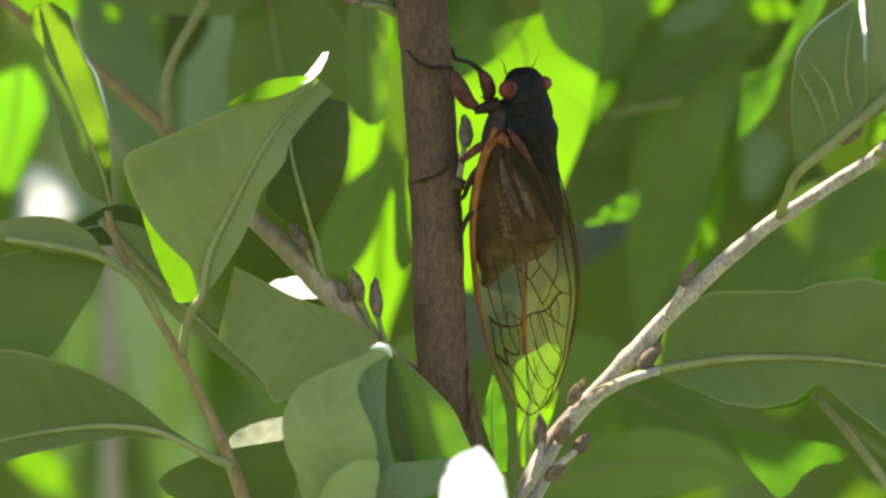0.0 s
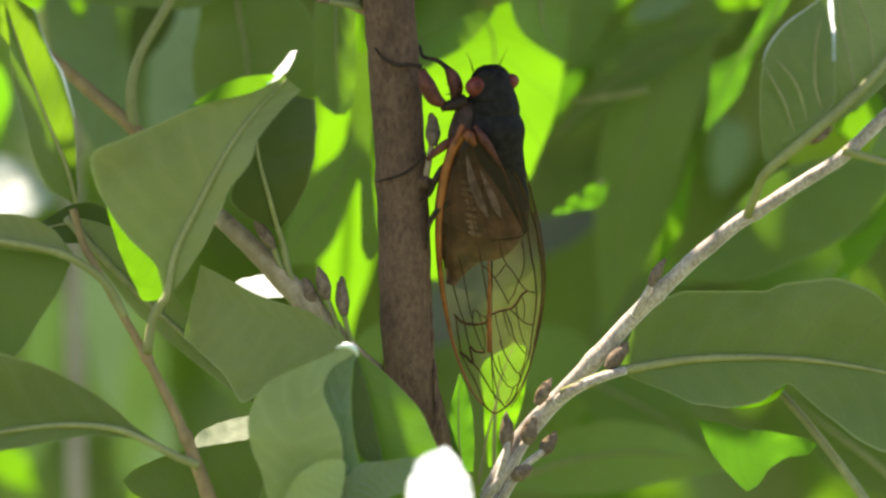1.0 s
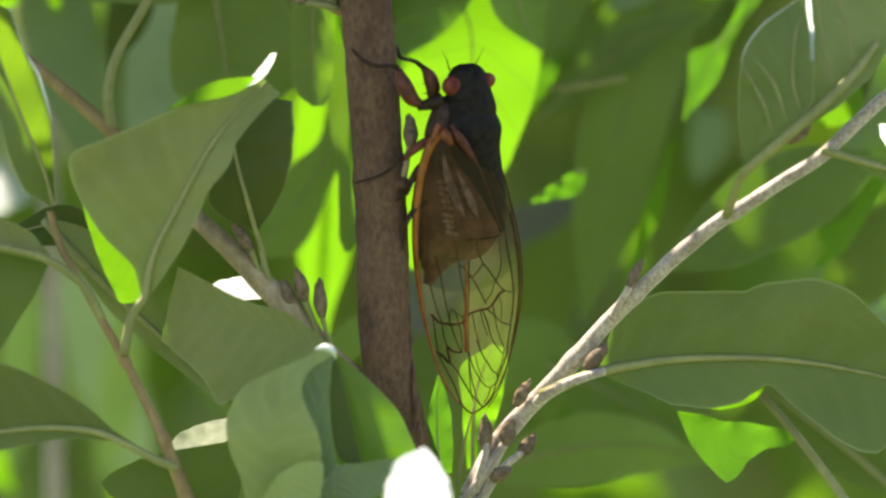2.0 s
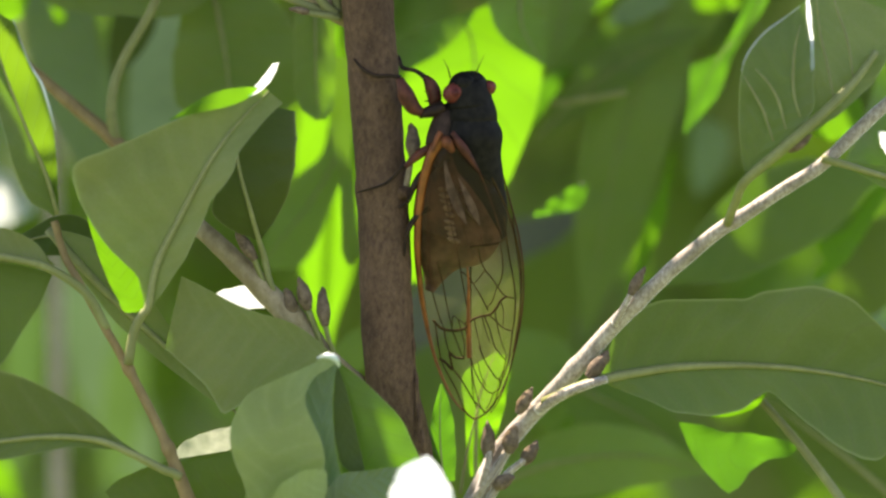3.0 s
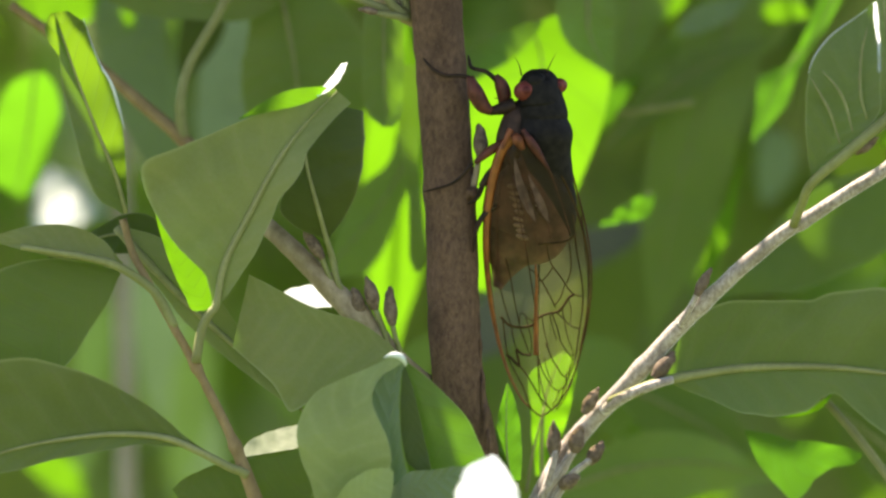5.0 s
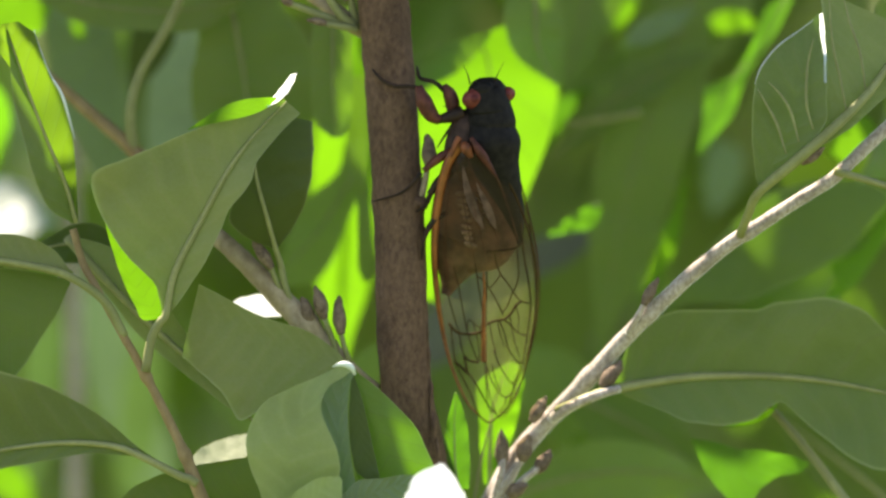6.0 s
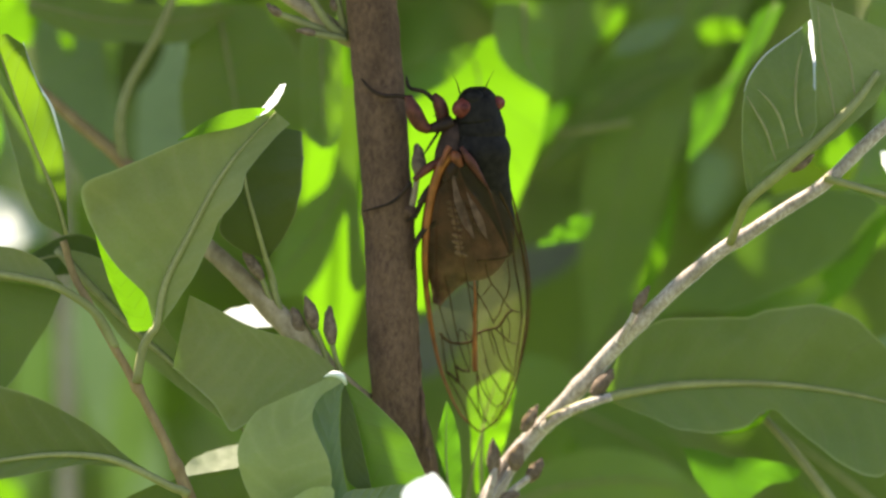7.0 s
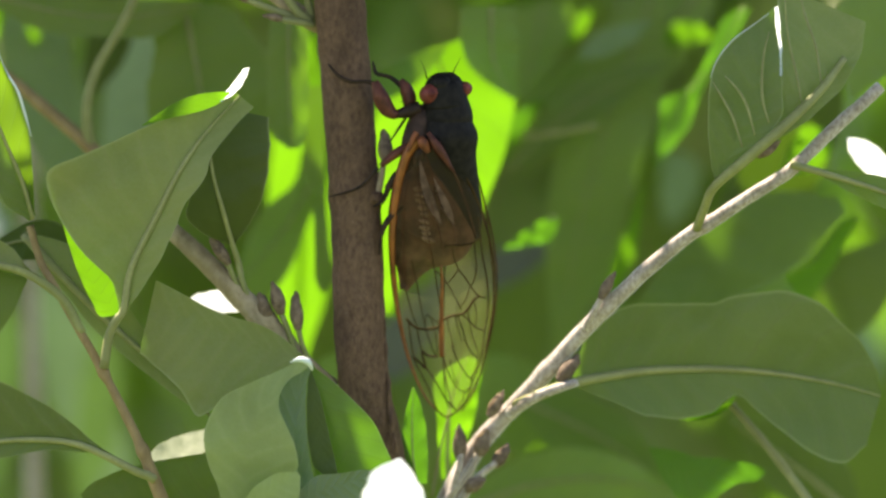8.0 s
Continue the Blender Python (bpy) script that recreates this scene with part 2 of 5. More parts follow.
def wing_material():
    m, nt, bsdf, out = shader("wing_membrane")
    tc = nt.nodes.new("ShaderNodeTexCoord")
    n = node(nt, "ShaderNodeTexNoise", Scale=350.0, Detail=3.0)
    nt.links.new(tc.outputs["Object"], n.inputs["Vector"])
    tan = ramp(nt, n.outputs["Fac"], [(0.3, (0.16, 0.14, 0.05)), (0.7, (0.26, 0.22, 0.08))])
    bsdf.inputs["Roughness"].default_value = 0.28
    bp = node(nt, "ShaderNodeBump", Strength=0.3, Distance=0.0005)
    nt.links.new(n.outputs["Fac"], bp.inputs["Height"])
    nt.links.new(bp.outputs[0], bsdf.inputs["Normal"])
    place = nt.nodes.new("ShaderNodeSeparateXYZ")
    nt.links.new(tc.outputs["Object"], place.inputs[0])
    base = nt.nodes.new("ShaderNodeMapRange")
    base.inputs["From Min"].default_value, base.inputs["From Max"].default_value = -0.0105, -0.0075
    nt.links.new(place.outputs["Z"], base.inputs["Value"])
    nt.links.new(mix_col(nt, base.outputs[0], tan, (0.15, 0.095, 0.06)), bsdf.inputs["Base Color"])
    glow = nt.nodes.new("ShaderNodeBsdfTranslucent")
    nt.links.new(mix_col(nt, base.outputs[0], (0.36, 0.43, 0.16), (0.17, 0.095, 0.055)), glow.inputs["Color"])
    film = nt.nodes.new("ShaderNodeMixShader")
    film.inputs[0].default_value = 0.6
    nt.links.new(bsdf.outputs[0], film.inputs[1])
    nt.links.new(glow.outputs[0], film.inputs[2])
    sheen = node(nt, "ShaderNodeBsdfGlossy", Color=(0.9, 0.95, 1.0, 1), Roughness=0.16)
    pleat = node(nt, "ShaderNodeTexNoise", Scale=700.0, Detail=1.0)
    nt.links.new(tc.outputs["Object"], pleat.inputs["Vector"])
    crease = node(nt, "ShaderNodeBump", Strength=0.5, Distance=0.0006)
    nt.links.new(pleat.outputs["Fac"], crease.inputs["Height"])
    nt.links.new(crease.outputs[0], sheen.inputs["Normal"])
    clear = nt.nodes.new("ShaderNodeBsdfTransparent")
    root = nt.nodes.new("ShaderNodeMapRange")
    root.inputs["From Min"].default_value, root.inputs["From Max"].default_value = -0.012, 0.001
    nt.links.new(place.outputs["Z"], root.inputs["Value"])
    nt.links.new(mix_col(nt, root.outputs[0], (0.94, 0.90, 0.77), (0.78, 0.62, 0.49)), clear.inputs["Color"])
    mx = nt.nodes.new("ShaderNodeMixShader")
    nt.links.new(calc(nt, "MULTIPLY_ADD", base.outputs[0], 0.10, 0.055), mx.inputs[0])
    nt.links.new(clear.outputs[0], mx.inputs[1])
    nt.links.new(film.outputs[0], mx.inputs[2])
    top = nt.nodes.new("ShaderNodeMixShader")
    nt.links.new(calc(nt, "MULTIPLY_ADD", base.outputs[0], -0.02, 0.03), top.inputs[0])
    nt.links.new(mx.outputs[0], top.inputs[1])
    nt.links.new(sheen.outputs[0], top.inputs[2])
    nt.links.new(top.outputs[0], out.inputs["Surface"])
    return m


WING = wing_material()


# ---- building ----
ORIGIN = {}


def part(name, bm, material, parent=None, label="", at=None):
    """One mesh under a thing or a part; its shape is given in the place's own space, at: its pivot in millimetres."""
    base = ORIGIN.get(parent, Vector())
    pivot = base if at is None else V(at)
    me = bpy.data.meshes.new(name)
    bmesh.ops.translate(bm, verts=bm.verts, vec=-pivot)
    bm.to_mesh(me)
    bm.free()
    for p in me.polygons:
        p.use_smooth = True
    me.materials.append(material)
    ob = new(name, me)
    ob.parent, ob.location = parent, pivot - base
    ORIGIN[ob] = pivot
    if label:
        ob["label"] = label
    return ob


def thing(name, label, category, at=(0, 0, 0), group="", kind=""):
    ob = new(name)
    ob.empty_display_size = 0.005
    ob.location = V(at)
    ORIGIN[ob] = V(at)
    return tagged(ob, label, category, group, kind)


def smooth(points, n):
    """n + 1 points along a smooth curve through the given ones."""
    p = [Vector(q) for q in points]
    p = [p[0] * 2 - p[1]] + p + [p[-1] * 2 - p[-2]]
    out = []
    for i in range(n + 1):
        s = i / n * (len(p) - 3)
        k = min(int(s), len(p) - 4)
        t = s - k
        a, b, c, d = p[k:k + 4]
        out.append(0.5 * (2 * b + (c - a) * t + (2 * a - 5 * b + 4 * c - d) * t * t + (3 * b - a - 3 * c + d) * t ** 3))
    return out


def profile(values, t):
    """A smooth curve through evenly spaced values, at t in 0..1."""
    v = [values[0]] + list(values) + [values[-1]]
    s = t * (len(values) - 1)
    k = min(int(s), len(values) - 2)
    t = s - k
    a, b, c, d = v[k:k + 4]
    return 0.5 * (2 * b + (c - a) * t + (2 * a - 5 * b + 4 * c - d) * t * t + (3 * b - a - 3 * c + d) * t ** 3)


def add_tube(bm, points, radii, n=20, sides=10, rough=0.0, knots=()):
    """A tapering limb in millimetres along a curve; rough: unevenness in millimetres."""
    line = smooth(points, n)
    ref = Vector((0.13, -1, 0.21)).normalized()
    rings = []
    for i, q in enumerate(line):
        t = i / n
        tangent = (line[min(i + 1, n)] - line[max(i - 1, 0)]).normalized()
        side = tangent.cross(ref)
        if side.length < 0.1:
            side = tangent.cross(Vector((1, 0, 0)))
        side.normalize()
        up = side.cross(tangent)
        r = profile(radii, t)
        for kt, kh, kw in knots:
            r += kh * math.exp(-((t - kt) / kw) ** 2)
        ring = []
        for j in range(sides):
            a = 2 * math.pi * j / sides
            w = side * math.cos(a) + up * math.sin(a)
            rr = max(r, 0.01) + (rough * noise.noise(q * 0.5 + w * 1.3) if rough else 0)
            ring.append(bm.verts.new((q + w * rr) * MM))
        rings.append(ring)
    for a, b in zip(rings, rings[1:]):
        for j in range(sides):
            bm.faces.new((a[j], a[(j + 1) % sides], b[(j + 1) % sides], b[j]))
    bm.faces.new(rings[0][::-1])
    bm.faces.new(rings[-1])
    return bm


def tube(points, radii, n=20, sides=10, rough=0.0, knots=()):
    return add_tube(bmesh.new(), points, radii, n, sides, rough, knots)


def lump(centre, axes, turn=(0, 0, 0), seg=20, rings=12, taper=0.0, rough=0.0):
    """A rounded body in millimetres; taper narrows it towards its upper end."""
    bm = bmesh.new()
    bmesh.ops.create_uvsphere(bm, u_segments=seg, v_segments=rings, radius=1)
    e = Euler([radians(a) for a in turn]).to_matrix()
    for v in bm.verts:
        c = v.co.copy()
        k = 1 - taper * (c.z * 0.5 + 0.5)
        c = Vector((c.x * k * axes[0], c.y * k * axes[1], c.z * axes[2]))
        if rough:
            c *= 1 + rough * noise.noise(c * 1.7 + Vector(centre))
        v.co = (e @ c + Vector(centre)) * MM
    return bm


def blade(points, left, right, fold=(0, 0), roll=0, n=30, m=6, wave=0.25, cup=0.0, serial=0):
    """A leaf blade in millimetres: midrib points from base to tip, half widths on either side, each half tilted by
    fold degrees towards the viewer, the whole turned by roll about the midrib, a wavy margin."""
    line = smooth(points, n)
    bm = bmesh.new()
    uv = bm.loops.layers.uv.new("UVMap")
    at = {}
    for i, q in enumerate(line):
        t = i / n
        tangent = (line[min(i + 1, n)] - line[max(i - 1, 0)]).normalized()
        face = Vector((0, -1, 0))
        face = (face - tangent * face.dot(tangent)).normalized()
        face = Matrix.Rotation(radians(roll), 3, tangent) @ face
        side = tangent.cross(face)
        for j in range(-m, m + 1):
            s = abs(j) / m
            w = max(profile(left if j < 0 else right, t), 0.0) * s
            f = radians(fold[0] if j < 0 else fold[1])
            ripple = wave * s * s * (noise.noise(Vector((t * 5.5 + serial * 3.7, 2.0 + (j > 0) * 5, serial))) * 1.6)
            edge = 1 + 0.035 * s * noise.noise(Vector((t * 9 + serial, (j > 0) * 9, serial * 2.3)))
            lift = w * math.sin(f) + cup * s * s * w + ripple
            p = q + side * (math.copysign(1, j) * w * edge * math.cos(f)) + face * lift
            at[i, j] = (bm.verts.new(p * MM), t, j / m)
    for i in range(n):
        for j in range(-m, m):
            quad = [at[i, j], at[i + 1, j], at[i + 1, j + 1], at[i, j + 1]]
            f = bm.faces.new([c[0] for c in quad])
            for loop, c in zip(f.loops, quad):
                loop[uv].uv = (c[1], c[2])
    bmesh.ops.remove_doubles(bm, verts=bm.verts, dist=1e-6)
    return bm


SERIAL = [0]


def leaf(parent, points, left, right=None, mat=None, fold=(0, 0), roll=0, wave=0.25, cup=0.0, rib=0.32,
         stalk=None, label="", n=30, m=6, rib_mat=None, lift=0.2):
    """A leaf as a part of its twig: blade > midrib. Half widths in millimetres from base to tip."""
    SERIAL[0] += 1
    ob = part("leaf", blade(points, left, right or left, fold, roll, n, m, wave, cup, SERIAL[0]), mat or SILVER, parent, label, points[0])
    if rib:
        line = list(stalk or []) + [(p[0], p[1] - lift, p[2]) for p in points]
        part("midrib", tube(line, [rib * 1.25, rib * 1.1, rib * 0.85, rib * 0.55, rib * 0.2], 28, 8), rib_mat or RIB, ob)
    return ob


def bud(parent, base, tip, r, name="bud"):
    """A scaly pointed bud: overlapping scales on a swollen core."""
    a, b = Vector(base), Vector(tip)
    bm = tube([a, a.lerp(b, 0.33), a.lerp(b, 0.7), b], [r * 0.55, r * 1.0, r * 0.75, r * 0.06], 16, 12, r * 0.08)
    axis = (b - a).normalized()
    for k in range(5):
        ang = k * 2.3 + base[0]
        side = axis.cross(Vector((math.cos(ang), math.sin(ang), 0.3))).normalized()
        s0 = a.lerp(b, 0.08 + 0.1 * k) + side * r * 0.5
        s1 = a.lerp(b, 0.4 + 0.12 * k) + side * r * (0.78 - 0.1 * k)
        s2 = a.lerp(b, 0.62 + 0.1 * k) + side * r * (0.5 - 0.08 * k)
        add_tube(bm, [s0, s1, s2], [r * 0.15, r * 0.3, r * 0.05], 8, 8)
    return part(name, bm, BUD, parent)


# ---- the far surroundings ----
def backdrop_material():
    m, nt, bsdf, out = shader("far_foliage")
    tc = nt.nodes.new("ShaderNodeTexCoord")
    a = node(nt, "ShaderNodeTexNoise", Scale=14.0, Detail=4.0)
    nt.links.new(tc.outputs["Object"], a.inputs["Vector"])
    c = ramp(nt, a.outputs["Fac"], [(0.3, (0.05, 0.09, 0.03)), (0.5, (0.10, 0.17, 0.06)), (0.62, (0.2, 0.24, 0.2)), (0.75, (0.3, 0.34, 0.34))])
    nt.links.new(c, bsdf.inputs["Base Color"])
    bsdf.inputs["Roughness"].default_value = 1.0
    return m


def ground_material():
    m, nt, bsdf, out = shader("grass_ground")
    tc = nt.nodes.new("ShaderNodeTexCoord")
    a = node(nt, "ShaderNodeTexNoise", Scale=3.0, Detail=8.0)
    nt.links.new(tc.outputs["Object"], a.inputs["Vector"])
    nt.links.new(ramp(nt, a.outputs["Fac"], [(0.3, (0.04, 0.07, 0.02)), (0.7, (0.12, 0.15, 0.06))]), bsdf.inputs["Base Color"])
    bsdf.inputs["Roughness"].default_value = 1.0
    return m


def sheet(name, corners, material):
    bm = bmesh.new()
    bm.faces.new([bm.verts.new(c) for c in corners])
    return part(name, bm, material)


tagged(sheet("ground", [(-40, -40, -1.3), (40, -40, -1.3), (40, 40, -1.3), (-40, 40, -1.3)], ground_material()),
       "grassy ground below the shrub", "ground", kind="structure")
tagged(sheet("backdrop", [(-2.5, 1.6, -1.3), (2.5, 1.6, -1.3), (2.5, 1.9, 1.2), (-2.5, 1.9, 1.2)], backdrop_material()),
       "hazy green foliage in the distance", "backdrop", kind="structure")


# ---- shade: unseen leaves added overhead, with gaps that let sun flecks through ----
FLECKS = []


def fleck(a, b, r):
    """Sunlight that falls along the line from a to b, r millimetres wide to either side."""
    FLECKS.append((Vector(a), Vector(b), r))


ACROSS = SUN.cross(Vector((0, 0, 1))).normalized()
ALONG = SUN.cross(ACROSS)


def leaf_mass(name, label, spots, size, material, seed):
    """Many small folded leaves in one mesh; spots: centre, direction, face."""
    rng = random.Random(seed)
    verts, faces = [], []
    for c, d, f in spots:
        side = d.cross(f).normalized()
        l, w = size[0] * rng.uniform(0.8, 1.2), size[1] * rng.uniform(0.8, 1.2)
        k = len(verts)
        for t, s in ((-0.5, 0), (-0.22, 0.42), (0.1, 0.5), (0.36, 0.27), (0.5, 0), (0.36, -0.27), (0.1, -0.5), (-0.22, -0.42), (-0.2, 0), (0.12, 0), (0.36, 0)):
            verts.append((c + d * (t * l) + side * (s * w) + f * (abs(s) * w * 0.35 - t * t * l * 0.25)) * MM)
        for q in ((0, 1, 8), (8, 1, 2, 9), (9, 2, 3, 10), (10, 3, 4), (0, 8, 7), (8, 9, 6, 7), (9, 10, 5, 6), (10, 4, 5)):
            faces.append([k + v for v in q])
    me = bpy.data.meshes.new(name)
    me.from_pydata(verts, [], faces)
    me.materials.append(material)
    for p in me.polygons:
        p.use_smooth = True
    return tagged(new(name, me), label, "foliage", kind="stuff")


def off_flecks(q):
    """How far points lie outside the nearest fleck, seen from the sun."""
    p = np.c_[q @ np.array(ACROSS), q @ np.array(ALONG)]
    gap = np.full(len(q), 1e6)
    for a, b, r in FLECKS:
        a2 = np.array((a.dot(ACROSS), a.dot(ALONG)))
        e = np.array((b.dot(ACROSS), b.dot(ALONG))) - a2
        k = np.clip((p - a2) @ e / max(e @ e, 1e-6), 0, 1)
        gap = np.minimum(gap, np.linalg.norm(p - a2 - k[:, None] * e, axis=1) - r)
    return gap


def canopy(name, label, count, length, width, deep, seed, reach=1e3):
    """Unseen shading leaves at random, left out wherever one would shade a fleck; reach: how far from a fleck they
    still grow.
    """
    rng = np.random.default_rng(seed)
    c = rng.uniform((-125, -30, 70), (45, deep, 108), (count, 3))
    gap = off_flecks(c)
    c = c[(gap > width * 0.4) & (gap < reach)]
    count = len(c)
    d = rng.uniform((-1, -1, -0.4), (1, 1, 0.3), (count, 3))
    d /= np.linalg.norm(d, axis=1)[:, None]
    f = np.array(SUN) + np.c_[rng.uniform(-0.5, 0.5, (count, 2)), np.zeros(count)]
    f -= d * (f * d).sum(1)[:, None]
    f /= np.linalg.norm(f, axis=1)[:, None]
    side = np.cross(d, f)
    clear = np.ones(count, bool)
    for i in range(-8, 9):
        for j in (-1, 0, 1):
            clear &= off_flecks(c + d * (i * 0.075 * length) + side * (j * 0.55 * width * math.sqrt(1 - (i / 8) ** 2))) > 0
    spots = [(Vector(c[i]), Vector(d[i]), Vector(f[i])) for i in np.flatnonzero(clear)]
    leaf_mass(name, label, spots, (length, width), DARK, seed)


def far_leaves():
    rng = random.Random(9)
    spots = []
    for i in range(260):
        y = rng.uniform(170, 520)
        k = (900 + y) / 900
        c = Vector((rng.uniform(-66, 66) * k, y, rng.uniform(-42, 42) * k))
        d = Vector((rng.uniform(-0.6, 0.6), rng.uniform(-0.5, 0.5), rng.uniform(-1, -0.1))).normalized()
        f = Vector((rng.uniform(-0.6, 0.6), -1, rng.uniform(-0.6, 0.5)))
        f = (f - d * f.dot(d)).normalized()
        spots.append((c, d, f))
    leaf_mass("far_foliage", "blurred green leaves deeper in the shrub", spots, (42, 17), GREEN, 8)


far_leaves()

# ---- background sprays of leaves, swaying ----
LEAFY = "spray of green leaves deeper in the shrub"


def spray(at, label=LEAFY):
    return thing("leaf_spray", label, "foliage", at, "background sprays")


sp_head = spray((11.1, 45.0, 31.6), "broad sunlit yellow-green leaf and its shaded neighbours")
leaf(sp_head, [(3.6, 36, 24.3), (4.9, 36, 20.7), (4.8, 36, 15.1), (3.2, 36, 8.2), (1, 36, 1.3), (-1.2, 36, -5.4)], [7.29, 7.43, 7.8, 7.98, 7.96, 7.81, 7.57, 7.11, 6.72, 6.53, 6.31, 4.4, 2.43, 0.5, 0.11, 0.32, 0.76], [0.12, 10.35, 10.6, 10.33, 10.38, 10.49, 10.55, 10.53, 10.26, 9.75, 9.2, 8.47, 7.48, 6.46, 5.13, 3.75, 1.07], LIT_LEAF, rib=0.1, roll=-12, label="sunlit translucent yellow-green leaf")
leaf(sp_head, [(-4.3, 33, 19.4), (-1.5, 33, 20.8), (1.6, 33, 22.5), (5, 33, 24.6)], [0.12, 1.44, 1.51, 1.55, 1.55, 1.33, 1.07, 0.75, 0.27], [1.77, 2.04, 1.97, 1.92, 1.9, 1.66, 1.34, 0.79, 0.12], DEEP, rib=0)
leaf(sp_head, [(10, 32, 29), (10, 32, 26.2), (10.3, 32, 22.8), (12.5, 32, 18.8)], [2.8, 2.84, 2.87, 2.87, 2.89, 2.82, 2.47, 1.56, 0.35], [3.24, 3.31, 3.41, 3.55, 3.23, 2.79, 1.92, 1, 0.14], GREEN, rib=0.2)

leaf(sp_head, [(10.4, 48, 10.5), (11.9, 48, 13.4), (13.4, 48, 16.1), (16.2, 48, 19)], [0.12, 0.65, 0.95, 1.15, 1.21, 1.25, 1.39, 0.9, 0.12], [0.12, 0.49, 0.61, 0.65, 0.75, 0.82, 0.75, 0.49, 0.12], LIT_GREEN, rib=0)

sp_left = spray((-11.7, 55.0, 32.0), "sunlit leaves with darker ones hanging before them")
leaf(sp_left, [(-9.2, 58.0, 27.0), (-10.8, 58.0, 14.2), (-11.5, 58.0, -0.6), (-11.8, 58.0, -15.9)], [0.6, 3.0, 4.0, 4.6, 4.5, 3.9, 3.01, 1.20, 0.18], [0.60, 3.01, 3.61, 3.97, 4.21, 3.97, 3.01, 1.20, 0.18], LIT_LEAF, rib=0, roll=-20, label="sunlit translucent yellow-green leaf")
leaf(sp_left, [(-12.4, 22, 26.9), (-12.4, 22, 21.6), (-12.3, 22, 16.7), (-12, 22, 12.6)], [2.2, 2.15, 2.1, 2.1, 2.15, 2.2, 2.2, 2.1, 1.9, 1.7, 0.75], [1.99, 2.12, 2.24, 2.27, 2.3, 2.33, 2.37, 2.43, 2.21, 1.76, 0.45], GREEN, rib=0.12)
leaf(sp_left, [(-8.3, 42, 16.4), (-10, 42, 9.5), (-13.3, 42, 3.5), (-16.6, 42, -0.6), (-18.6, 42, -3.1)], [0.12, 0.74, 0.88, 1.25, 1.67, 1.92, 2.29, 3, 3.43, 3.51, 3.22, 2.32, 1.42], [0.12, 1.18, 1.88, 1.69, 1.85, 2.79, 2.9, 2.8, 2.25, 1.7, 1.23, 0.84, 0.12], GREEN, rib=0.15)
leaf(sp_left, [(-9.1, 26, 19.5), (-8.9, 26, 8.8), (-8.7, 26, 2.6), (-8.6, 26, -3.2)], [0.94, 0.8, 0.67, 0.52, 0.38, 0.45, 0.51, 0.56, 0.63, 0.73, 0.84, 0.95, 0.31], [2.14, 2.08, 1.97, 1.68, 1.41, 1.12, 0.84, 0.87, 0.89, 0.89, 0.88, 0.87, 0.3], GREEN, rib=0)
leaf(sp_left, [(-24.3, 34, 29.1), (-23.2, 34, 23.8), (-22.4, 34, 19.4), (-21.7, 34, 12.9)], [0.12, 4.97, 5.85, 6.71, 7.43, 7.78, 8.11, 8.55, 8.3, 8.07, 5.92], [4.02, 4.09, 4.17, 4.36, 4.94, 5.43, 5.86, 6.11, 6.15, 5.97, 3.81], GREEN, rib=0.25, label="broad dark green shaded leaf")
leaf(sp_left, [(-5.9, 44.0, -9.4), (-8.1, 44.0, -12.6), (-10.0, 44.0, -15.1), (-11.6, 44.0, -18.9)], [0.24, 1.56, 1.80, 1.20, 0.18], [0.24, 1.56, 1.80, 1.20, 0.18], GREEN, rib=0)

leaf(sp_left, [(-19.7, 50, 27.2), (-18.8, 50, 26.7), (-18, 50, 26.3), (-17.1, 50, 25.8)], [0.12, 0.39, 0.49, 0.59, 0.57, 0.48, 0.12], [0.12, 0.35, 0.53, 0.65, 0.63, 0.53, 0.28], LIT_LEAF, rib=0, label="small sunlit yellow-green leaf")

sp_far_left = spray((-54.2, 60.0, 30.9), "large soft-lit leaves at the shrub's edge")
leaf(sp_far_left, [(-54.2, 50, 29.3), (-50.4, 50, 27.7), (-47.9, 50, 26.4), (-45.7, 50, 24.6)], [2.67, 3.08, 3.51, 3.88, 3.66, 3.45, 0.12], [0.12, 3.52, 3.48, 3.24, 2.83, 2.11, 0.12], LIT_LEAF, rib=0, label="sunlit translucent yellow-green leaf")
leaf(sp_far_left, [(-52.1, 52, 19.2), (-52.7, 55, 14.7), (-53.7, 58, 9), (-55.4, 61, 2.6)], [0.93, 2.37, 3.11, 3.42, 3.11, 2.76, 2.28, 1.44, 0.12], [0.12, 2.39, 3.25, 3.75, 3.74, 3.67, 3.29, 2.35, 1.36], LIT_GREEN, rib=0.14, label="broad sunlit green leaf")
leaf(sp_far_left, [(-40.8, 62.0, 32.2), (-39.5, 62.0, 24.5), (-38.5, 62.0, 15.5), (-37.6, 62.0, 3.9)], [2.41, 1.80, 1.50, 0.90, 0.30], [5.2, 6.4, 6.2, 4.2, 0.30], MIST, rib=0)
leaf(sp_far_left, [(-45.0, 30.0, 28.7), (-37.5, 30.0, 26.9), (-29.5, 30.0, 26.5), (-22.0, 30.0, 28.0)], [1.20, 2.41, 2.17, 1.80, 0.30], [1.20, 2.41, 2.17, 2.41, 0.30], GREEN, rib=0.15)
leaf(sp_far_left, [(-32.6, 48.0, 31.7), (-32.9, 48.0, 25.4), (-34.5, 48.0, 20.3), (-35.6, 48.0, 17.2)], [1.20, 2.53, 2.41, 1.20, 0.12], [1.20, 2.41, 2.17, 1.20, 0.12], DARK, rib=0)
